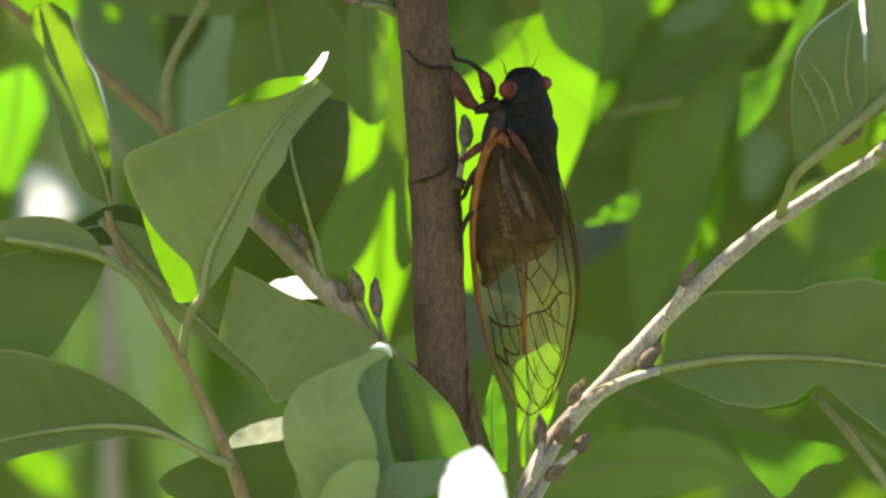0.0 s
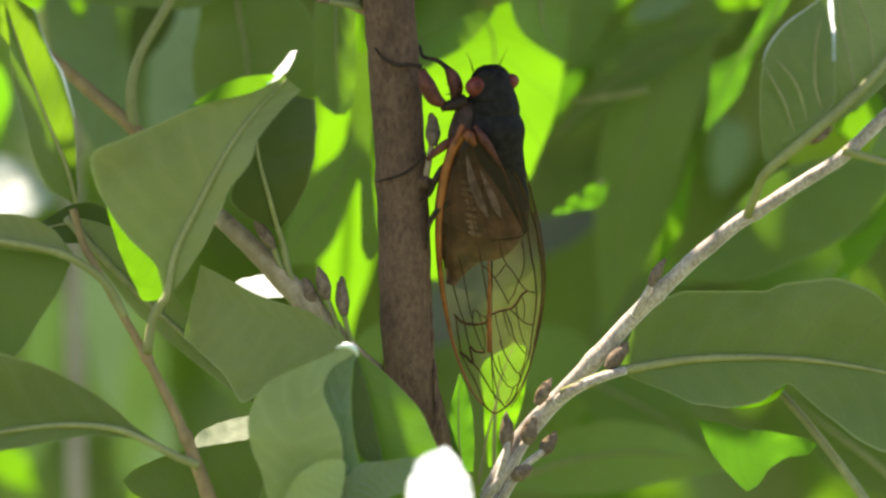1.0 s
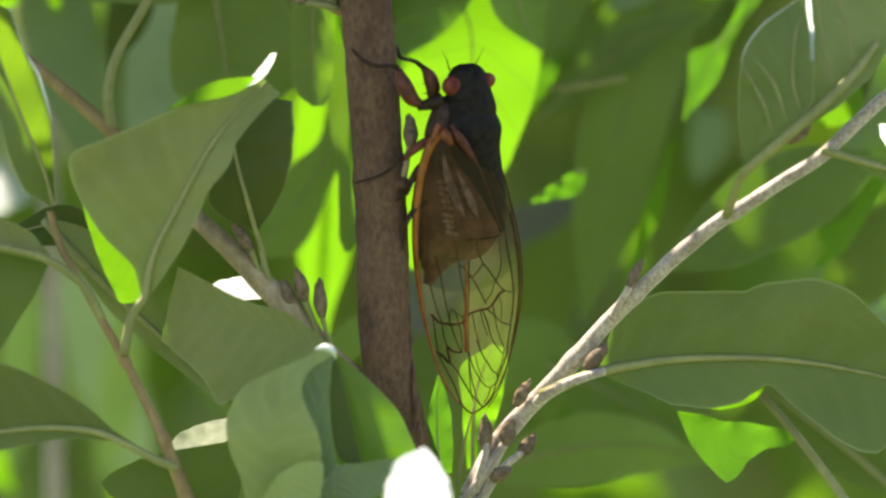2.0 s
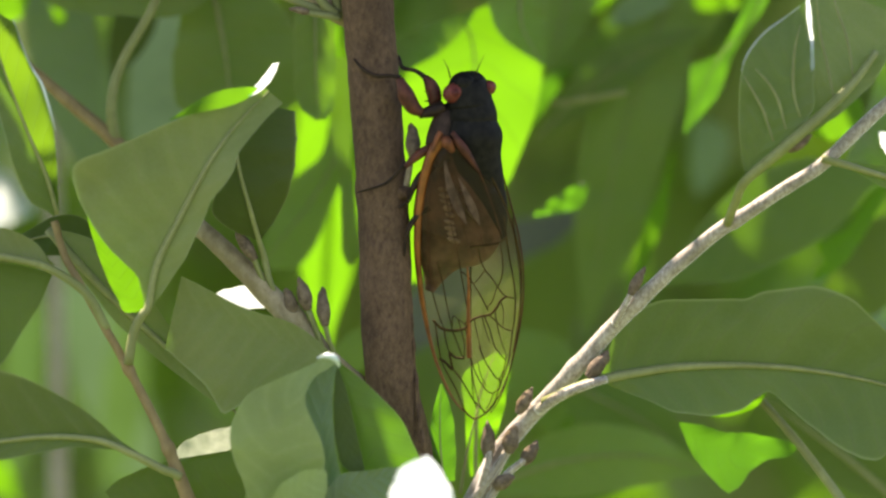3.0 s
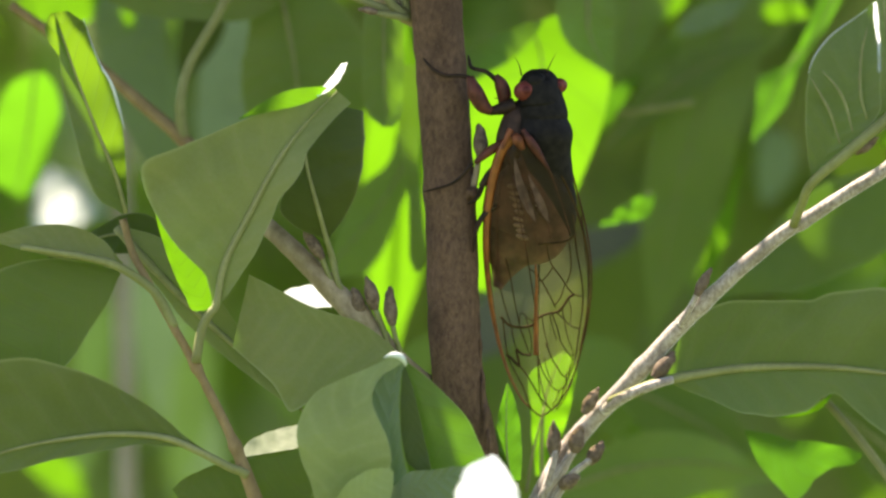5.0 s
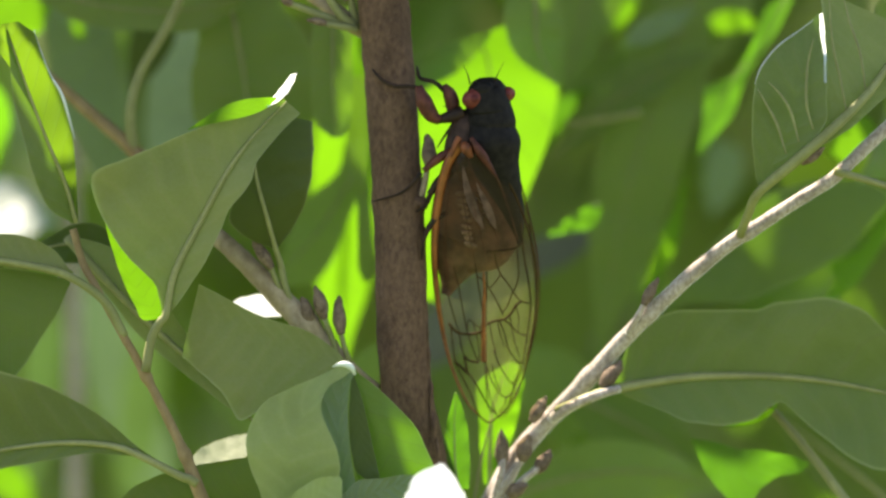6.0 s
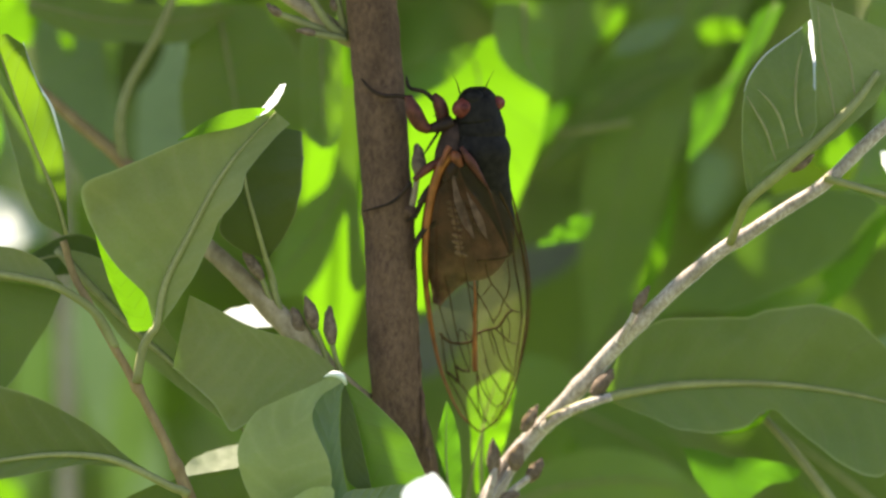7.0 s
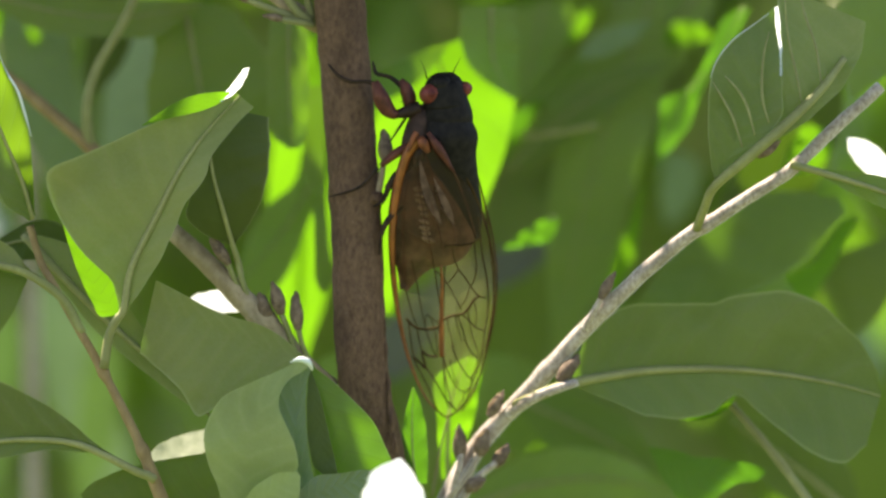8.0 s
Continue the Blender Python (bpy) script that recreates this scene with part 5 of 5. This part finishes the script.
beak = part("beak", tube([(0.1, -2.2, 13), (-0.8, -2.2, 11.6), (-1.6, -2.2, 10.3)], [0.16, 0.13, 0.06], 8, 8), DARK_LEG, cicada, "thin dark beak", (0.1, -2.2, 12.6))
for a, b, c in (((2.3, -4.0, 17.2), (2.0, -4.6, 18.3), (1.5, -4.8, 19.2)), ((4.9, -4.0, 17.4), (5.3, -4.6, 18.4), (5.9, -4.8, 19.6))):
    part("antenna", tube([a, b, c], [0.09, 0.05, 0.02], 8, 6), DARK_LEG, cicada)

# legs
def limb(name, mat, rad, *pts):
    return part(name, tube(pts, rad, 16, 10, 0.03), mat, cicada)


grips, fore_legs = [], []
fore_legs.append(limb("femur", LEG, [0.5, 0.85, 0.88, 0.42], (-0.7, -4.0, 13.4), (-1.7, -4.0, 14.1), (-2.5, -4.2, 15.5), (-3.1, -4.2, 17.1)))
grips.append(limb("tibia", DARK_LEG, [0.28, 0.22, 0.24, 0.2, 0.1], (-3.0, -4.0, 17.1), (-4.1, -3.8, 17.3), (-5.6, -3.6, 17.3), (-7.0, -3.2, 18.0), (-8.0, -2.6, 19.1)))
fore_legs.append(limb("femur", LEG, [0.5, 0.78, 0.72, 0.36], (0.5, -2.5, 14.0), (0.6, -2.5, 15.2), (0.2, -2.5, 16.4), (-0.4, -2.5, 17.3)))
grips.append(limb("tibia", DARK_LEG, [0.34, 0.24, 0.22, 0.16, 0.08], (0.1, -2.5, 16.7), (-1.3, -2.3, 17.8), (-2.8, -2.0, 18.2), (-3.1, -1.8, 19.0), (-3.2, -1.2, 19.5)))
limb("coxa", DARK_LEG, [0.75, 0.72, 0.45], (1.6, -3.2, 14.1), (0.5, -3.4, 13.7), (-1.0, -3.8, 13.3))
limb("femur", LEG, [0.4, 0.5, 0.3], (0.5, -4.0, 10.0), (-0.8, -4.3, 9.2), (-2.5, -4.3, 7.8))
grips.append(limb("tibia", DARK_LEG, [0.25, 0.2, 0.16, 0.1], (-2.5, -4.2, 8.1), (-3.7, -4.0, 6.6), (-5.0, -3.6, 5.7), (-7.7, -2.6, 4.9)))
limb("femur", DARK_LEG, [0.5, 0.5, 0.35], (0.5, -3.0, 7.9), (-0.8, -3.2, 6.7), (-1.8, -3.2, 5.3))
limb("tibia", DARK_LEG, [0.3, 0.22, 0.1], (-1.7, -3.2, 5.3), (-2.2, -2.8, 4.1), (-3.2, -2.7, 3.4))
limb("tibia", DARK_LEG, [0.3, 0.32, 0.24, 0.1], (0.1, -2.6, 3.4), (-1.4, -2.8, 2.3), (-2.3, -2.6, 0.5), (-2.5, -2.2, -1.7))
for p, q in (((0.1, -2.6, 15.7), (-0.6, -2.6, 15.8)), ((0.1, -2.6, 14.8), (-0.6, -2.6, 14.7)), ((-1.9, -4.4, 14.4), (-2.6, -4.4, 14.2))):
    part("leg_spine", tube([p, tuple((a + b) / 2 for a, b in zip(p, q)), q], [0.14, 0.08, 0.01], 4, 6), DARK_LEG, cicada)

# wings: a surface over (t from base to tip, s across)
NEAR = dict(mid=[(2.2, -5.4, 10.9), (3.5, -3.5, 1.0), (4.5, 2.0, -9.0), (5.1, 4.6, -19.3)],
            left=[0.72, 2.77, 4.09, 4.81, 4.99, 4.81, 4.15, 2.77, 0.18], right=[1.44, 3.49, 4.93, 5.78, 5.90, 5.41, 4.45, 3.13, 0.18], drop=0.9)
FAR = dict(mid=[(6.1, -1.0, 10.4), (7.3, 1.5, 1.0), (7.4, 4.8, -9.0), (6.4, 6.4, -18.8)],
           left=[0.48, 1.56, 2.41, 2.77, 3.01, 2.89, 2.65, 1.80, 0.18], right=[0.48, 1.20, 1.80, 2.41, 2.71, 2.59, 2.11, 1.44, 0.18], drop=-0.8)


def wing_at(w, t, s):
    mid = Vector([profile([p[i] for p in w["mid"]], t) for i in range(3)])
    half = profile(w["right"] if s > 0 else w["left"], t)
    puff = 0.12 * math.sin(t * 21 + s * 3) * math.cos(s * 7 + t * 5)
    return mid + Vector((s * half, w["drop"] * s * s * half / 3 + puff, 0))


def membrane(w):
    bm = bmesh.new()
    n, m = 44, 9
    grid = [[bm.verts.new(wing_at(w, i / n, j / m) * MM) for j in range(-m, m + 1)] for i in range(n + 1)]
    for a, b in zip(grid, grid[1:]):
        for j in range(2 * m):
            bm.faces.new((a[j], b[j], b[j + 1], a[j + 1]))
    return bm


def vein_line(w, path, r0, r1, n=16):
    pts = [wing_at(w, t, s) + Vector((0, -0.06, 0)) for t, s in path]
    return tube(pts, [r0, (r0 + r1) / 2, r1], n, 6)


VEINS = []


def vein(r, *path):
    """A vein r millimetres thick through points of the wing: along it from base to tip, across it."""
    VEINS.append((path, r))


vein(0.10, (0.087, -0.08), (0.191, 0.17), (0.287, 0.33), (0.375, 0.37))
vein(0.12, (0.022, 0.58), (0.131, 0.70), (0.238, 0.73), (0.349, 0.75))
vein(0.09, (0.091, -0.68), (0.200, -0.35), (0.325, -0.21), (0.435, -0.12))
vein(0.09, (0.165, -0.74), (0.287, -0.76), (0.425, -0.75), (0.546, -0.76))
vein(0.08, (0.108, -0.34), (0.252, -0.03), (0.365, 0.08), (0.425, 0.11))
vein(0.11, (0.546, -0.76), (0.592, -0.72), (0.646, -0.67), (0.678, -0.62))
vein(0.11, (0.445, -0.59), (0.506, -0.52), (0.566, -0.49), (0.626, -0.46), (0.670, -0.43))
vein(0.11, (0.435, -0.12), (0.480, -0.10), (0.526, -0.08), (0.586, -0.05), (0.636, -0.04), (0.670, -0.13))
vein(0.12, (0.478, -0.10), (0.494, 0.02), (0.522, 0.12), (0.554, 0.21), (0.592, 0.31), (0.616, 0.37))
vein(0.12, (0.385, 0.28), (0.435, 0.29), (0.472, 0.35), (0.498, 0.45), (0.536, 0.57), (0.564, 0.69), (0.574, 0.86))
vein(0.10, (0.474, 0.34), (0.500, 0.24), (0.522, 0.13))
vein(0.10, (0.381, 0.69), (0.461, 0.68), (0.510, 0.62), (0.542, 0.53), (0.578, 0.47), (0.608, 0.35))
vein(0.19, (0.391, 0.13), (0.385, 0.41), (0.377, 0.65), (0.353, 0.85))
vein(0.13, (0.287, 0.90), (0.405, 0.81), (0.502, 0.85), (0.576, 0.89), (0.646, 0.90), (0.708, 0.90), (0.759, 0.92))
vein(0.22, (0.652, -0.83), (0.680, -0.67), (0.687, -0.39), (0.678, -0.12), (0.652, 0.02), (0.638, 0.21), (0.630, 0.41), (0.608, 0.53), (0.580, 0.62), (0.566, 0.73))
vein(0.11, (0.630, 0.37), (0.654, 0.53), (0.676, 0.67), (0.685, 0.80), (0.687, 0.90))
vein(0.09, (0.685, -0.44), (0.638, -0.37), (0.652, -0.23), (0.666, -0.11))
vein(0.12, (0.682, -0.62), (0.722, -0.62), (0.758, -0.59))
vein(0.22, (0.773, -0.89), (0.786, -0.75), (0.805, -0.60), (0.758, -0.59), (0.770, -0.46), (0.773, -0.22))
vein(0.12, (0.666, -0.80), (0.730, -0.83), (0.781, -0.85), (0.827, -0.76), (0.872, -0.66), (0.920, -0.76), (0.958, -1.00), (0.985, -0.66))
vein(0.13, (0.803, -0.60), (0.825, -0.46), (0.861, -0.29), (0.905, -0.04), (0.936, 0.40), (0.956, 1.00))
vein(0.10, (0.689, -0.42), (0.723, -0.36), (0.756, -0.29), (0.773, -0.22))
vein(0.11, (0.765, -0.06), (0.815, 0.06), (0.852, 0.26), (0.875, 0.47), (0.881, 0.68))
vein(0.09, (0.793, -0.05), (0.859, -0.05), (0.913, -0.02), (0.940, 0.19))
vein(0.11, (0.736, 0.17), (0.781, 0.32), (0.808, 0.48), (0.832, 0.66), (0.827, 0.78), (0.793, 0.84), (0.759, 0.84))
vein(0.11, (0.638, 0.30), (0.685, 0.41), (0.729, 0.51), (0.756, 0.66), (0.776, 0.82))
vein(0.12, (0.756, 0.93), (0.796, 0.90), (0.841, 0.82), (0.874, 0.81), (0.911, 0.92), (0.943, 1.00), (0.966, 1.00))
vein(0.11, (0.831, 0.74), (0.859, 0.82), (0.881, 0.68), (0.909, 0.73), (0.940, 0.79))
vein(0.16, (0.936, -1.00), (0.972, -1.00), (0.988, -0.03), (0.966, 1.00))
vein(0.09, (0.638, 0.25), (0.685, 0.32), (0.725, 0.42))
vein(0.09, (0.646, 0.09), (0.695, 0.13), (0.742, 0.22))
vein(0.09, (0.614, 0.50), (0.685, 0.59), (0.725, 0.69), (0.756, 0.82))
vein(0.09, (0.652, -0.26), (0.685, -0.22), (0.730, -0.18), (0.773, -0.22))
vein(0.08, (0.582, 0.61), (0.626, 0.68), (0.676, 0.68))
vein(0.09, (0.678, -0.12), (0.722, -0.09), (0.773, -0.04))
vein(0.08, (0.781, 0.13), (0.824, 0.22), (0.859, 0.41))


def wing(w, label, full=True):
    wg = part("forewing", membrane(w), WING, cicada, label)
    for path, r in (VEINS if full else VEINS[13:14]):
        part("vein", vein_line(w, path, r * 0.68, r * 0.55, 6 * len(path)), BROWN_VEIN if path[0][0] < 0.2 else VEIN, wg)
    lead = -1.0 if full else 1.0
    edge = vein_line(w, [(t, lead) for t in (0.0, 0.1, 0.22, 0.36, 0.5, 0.64, 0.78, 0.9, 0.98)], 0.58 if full else 0.10, 0.06, 50)
    part("leading_edge", edge, ORANGE if full else BROWN_VEIN, wg, "orange leading edge of the wing" if full else "")
    edge = vein_line(w, [(t, -lead) for t in (0.02, 0.2, 0.4, 0.6, 0.8, 0.92, 0.98)], 0.14, 0.06, 50)
    part("trailing_edge", edge, VEIN, wg)
    if full:
        streak = vein_line(w, [(0.461, 0.04), (0.526, 0.03), (0.606, -0.01), (0.695, -0.05), (0.770, -0.08)], 0.1, 0.3, 24)
        part("fold_vein", streak, ORANGE, wg, "orange fold vein")
    return wg


wing(NEAR, "clear veined forewing with an orange leading edge")
wing(FAR, "clear veined forewing folded behind", False)
for pts, rad, mat in ((((1.7, -6, 10.9), (2, -6.2, 10.3), (2.6, -6, 9.3)), [0.3, 0.62, 0.3], RUST), (((2.5, -6.2, 11.4), (3.7, -6.2, 9.7), (5.3, -5.6, 7.3)), [0.28, 0.5, 0.15], LEG), (((1.3, -5.9, 11.4), (0.9, -6, 10.7), (0.4, -5.9, 9.3)), [0.35, 0.3, 0.2], RUST)):
    part("wing_root", tube(list(pts), rad, 14, 8, 0.06), mat, cicada, "rust-coloured wing root")

# ---- the shrub's stems outside the close view ----
part("lower_stem", tube([(-0.7, 5.0, -32.0), (2, 9, -60), (6, 16, -200), (14, 20, -600), (20, 30, -1310)], [2.9, 3.4, 5, 8, 13], 60, 16, 0.5), BARK, main_stem)
part("upper_stem", tube([(-7.0, 0.0, 30.7), (-9, 1, 60), (-12, 3, 95), (-13, 6, 130)], [2.72, 2.4, 1.8, 1.0], 30, 14, 0.2), BARK, main_stem)
part("lower_stem", tube([(-24.1, -7.0, -30.7), (-18, -6, -42), (-8, 2, -60), (2, 9, -74)], [1.15, 1.3, 1.5, 1.7], 20, 10, 0.1), RED_TWIG, leafy_twig)
part("lower_stem", tube([(4.8, 6, -28.2), (4, 6.5, -42), (3, 8, -56), (2.5, 9, -72)], [1.22, 1.4, 1.6, 1.7], 20, 10, 0.1), TWIG, right_twig)
part("lower_stem", tube([(-10.9, -11.0, -29.7), (-8, -8, -44), (-3, 0, -64), (2, 9, -84)], [0.9, 1.1, 1.3, 1.5], 20, 10, 0.1), TWIG, low_twig)
for reach in ((-112, 20, 92), (-16, 170, 98), (34, 80, 96), (-116, 110, 90)):
    tip = Vector(reach)
    part("branch", tube([(-12, 3, 95), Vector((-12, 3, 103)).lerp(tip, 0.3) + Vector((0, 0, 6)), Vector((-12, 3, 103)).lerp(tip, 0.65) + Vector((0, 4, 5)), tip], [0.6, 0.5, 0.4, 0.2], 24, 8, 0.08), BARK, main_stem)
for sp in (sp_head, sp_left, sp_far_left, sp_right, sp_low, sp_shade):
    o = ORIGIN[sp] / MM
    far = -1 if sp is sp_low else 1
    part("stem", tube([o, o + Vector((0, 8, 18 * far)), o + Vector((-6, 30, 45 * far)), Vector((-10, 60, 90 * far))], [0.22, 0.25, 0.28, 0.3], 16, 8), TWIG, sp)
    for lf in [c for c in sp.children if c.name.startswith("leaf")]:
        base = ORIGIN[lf] / MM
        if abs(base.z) > 31 or abs(base.x) > 53:
            part("petiole", tube([base, base.lerp(o, 0.4) + Vector((0, 0 if sp is sp_shade else 6, 4 * far)), o], [0.12, 0.13, 0.15], 12, 6), PETIOLE, sp)

# ---- where the sun comes through ----
fleck((5.6, 36, 23.7), (5.9, 36, 20.7), 1.5)
fleck((6, 36, 16.5), (6.8, 36, 13.5), 4.6)
fleck((3.8, 36, 15.5), (3.8, 36, 13), 2.8)
fleck((10.7, 36, 18.2), (11.3, 36, 13.2), 2.4)
fleck((-0.8, 36, 16.3), (-1.4, 36, 10.1), 2.2)
fleck((7.3, 36, 13.2), (8.2, 36, 7.6), 3.2)
fleck((-1.9, 36, 8.8), (-1.5, 36, -4.2), 1.5)
fleck((-10.6, 58, 23.8), (-10.1, 58, 14.8), 0.45)
fleck((-12.6, 58, 7.5), (-11.5, 58, -10.2), 3.6)
fleck((-51.1, 50, 28), (-46.5, 50, 26.2), 3.0)
fleck((-52.3, 56, 17), (-53.9, 56, 5.8), 3.8)
fleck((-46.4, -9.5, 23.4), (-43.1, -9.5, 16.1), 1.7)
fleck((-43.1, -9.5, 16.1), (-40.2, -9.5, 8.4), 1.25)
fleck((-25.8, -12.3, 13.2), (-18.9, -12.0, 15.4), 0.75)
fleck((-18.1, -11.0, 15.7), (-16.0, -4.6, 19.0), 0.6)
fleck((-35.4, -8.0, 1.6), (-34.5, -8.0, 0.1), 0.4)
fleck((-35.2, -6, 1), (-30.7, -6, -6.8), 2.2)
fleck((30.4, 11, -18.7), (36.3, 11, -16.1), 0.9)
fleck((28.2, 14, -22.2), (32.1, 14, -25), 2.4)
fleck((32.1, 14, -23.8), (39.2, 14, -23.2), 2.4)
fleck((7.3, 6, -23.1), (13.1, 4.4, -16.1), 1.7)
fleck((13.1, 4.4, -16.1), (18.6, 2, -9.9), 1.3)
fleck((18.6, 2, -9.9), (21.4, 0.6, -6.9), 0.6)
fleck((27.1, -1.4, -1.5), (31.5, -3, 1.9), 0.9)
fleck((13, 0.5, -17), (18.4, 0.5, -15), 0.8)
fleck((33, -3.4, 2.8), (41.4, -3.8, 8.3), 0.9)
fleck((-1.1, -36, -28.2), (-0.5, -31, -23.2), 3.4)
fleck((1.1, 2, -17.1), (1.3, 2, -24.1), 1.7)
fleck((5.1, 14, -21.9), (6.5, 14, -14.6), 3.2)
fleck((4.3, -1.0, -4.7), (5.2, 4.0, -16.9), 4.6)
fleck((31.6, 62.0, 26.3), (34.3, 62.0, 26.6), 0.8)
fleck((24.9, 50, 0.35), (25.7, 50, -0.7), 0.35)
fleck((30.9, 40, 18.3), (30, 40, 13.6), 1.9)
fleck((32.4, 40, 19.7), (34.9, 40, 23), 0.5)
fleck((35.3, 40, 23.6), (37.5, 40, 27.4), 0.5)
fleck((12.6, 38, 2.6), (16.7, 38, 4.5), 2.7)
fleck((39.9, -10.0, 25.0), (39.9, -15.0, 21.5), 0.5)
fleck((34.1, -10, 19.6), (34.4, -10, 18), 0.12)
fleck((42.3, -9, 17), (43.2, -9, 16.1), 0.15)
fleck((-22.3, 4, -7.2), (-19, 4, -5.7), 2.4)
fleck((-25.9, 3, -22.6), (-21.4, 3, -21.1), 2.3)
fleck((-3.8, -9, -20.9), (-2.6, -9, -20.8), 0.7)
fleck((-7.1, -9, -18.6), (-7.1, -9, -19.1), 0.2)
fleck((21.2, 66, 28.5), (19.9, 66, 26.4), 0.6)
fleck((12.1, 48, 14), (14.3, 48, 17.2), 0.35)
fleck((52.6, 4.0, 7.2), (48.5, 12.0, 11.3), 1.4)
fleck((44.2, 36.0, 13.2), (45.4, 36.0, 12.0), 1.2)
fleck((49.1, 40, 3.2), (44, 40, -3.7), 1.5)
fleck((-42.1, 60, 25.2), (-42, 60, 24.6), 0.7)
fleck((-18.5, 50, 26.6), (-18, 50, 26.2), 0.7)
fleck((-10.7, -14, -12.4), (-9.6, -14, -12.8), 0.5)
fleck((-36.8, 130.0, -12.3), (-37.8, 130.0, -24.7), 1.6)
fleck((-54.4, 100.0, -26.0), (-51.1, 100.0, -28.7), 1.5)
fleck((-43.1, 150, -6.9), (-38.5, 150, -19.6), 3.2)
fleck((-38.5, 150, -19.6), (-36.4, 150, -28.7), 3.0)
fleck((-50.0, 140.0, -8.3), (-50.3, 140.0, -19.4), 2.6)
fleck((-53.0, 90, 5.4), (-51.0, 90, 5.0), 1.2)
# Three layers of out-of-view sun blockers, coarse to fine, cut around the flecks.
canopy("shrub_canopy", "unseen leaves added overhead to block the sun", 9000, 10, 4.5, 300, 5)
canopy("canopy_leaflets", "small unseen leaves added overhead to close the shade", 70000, 3.6, 1.9, 120, 6)
canopy("canopy_buds", "tiny unseen leaves added to sharpen the edges of the sun gaps", 150000, 1.3, 0.8, 90, 7, 1.9)


# ---- what moves ----
def drift(ob, rows):
    """Sway: seconds, millimetres to the right and up, degrees of turn in the picture's plane."""
    base = ob.location.copy()
    walk(ob, [(t, Matrix.Translation(base + V((x, 0, z))) @ pose(0, 0, 0, 0, turn, 0)) for t, x, z, turn in rows])


BOB = ((0.0, -1.45), (0.5, -1.0), (1.0, -0.3), (1.5, 1.3), (2.1, 0.9), (2.8, 0.15), (3.0, 0.5), (3.5, 0.0), (4.0, -1.3), (4.5, -0.4), (5.2, -0.5), (6.0, -0.5), (6.5, -0.5), (7.0, -0.6), (7.5, -1.4), (8.0, -2.6))


def motions():
    for ob, gain in ((sp_head, 1.0), (sp_left, 0.8), (sp_far_left, 0.5), (sp_right, 1.0), (sp_low, 0.75), (sp_shade, 2.5)):
        drift(ob, [(t, 0.0, z * gain, 0.0) for t, z in BOB])
    crawl = ((0.0, 0.25, -0.6, 0.0), (1.5, 0.1, -0.4, 0.3), (3.0, -0.05, -0.1, 0.1), (3.5, 0.0, 0.0, 0.0), (4.5, 0.2, 0.1, 0.5), (6.0, 0.2, 0.5, 0.8), (8.0, 0.3, 0.5, 0.9))
    drift(cicada, crawl)
    for ob, share in [(leg, -1.0) for leg in grips] + [(leg, -0.5) for leg in fore_legs]:
        drift(ob, [(t, x * share, z * share, 0.0) for t, x, z, turn in crawl])
    drift(beak, [(t, x, 0, 0) for t, x in ((0.0, 1.5), (4.7, 1.4), (5.6, 0.9), (6.2, 0.3), (6.6, 0.0), (8.0, 0.0))])
    drift(big, [(t, 0, 0, a) for t, a in ((0.0, -0.8), (0.5, -0.9), (1.0, -0.5), (1.5, 0.2), (3.0, 0.0), (3.5, 0.0), (4.0, -0.6), (4.5, -0.1), (6.0, 0.1), (7.0, 0.1), (7.5, -0.3), (8.0, -0.7))])


motions()
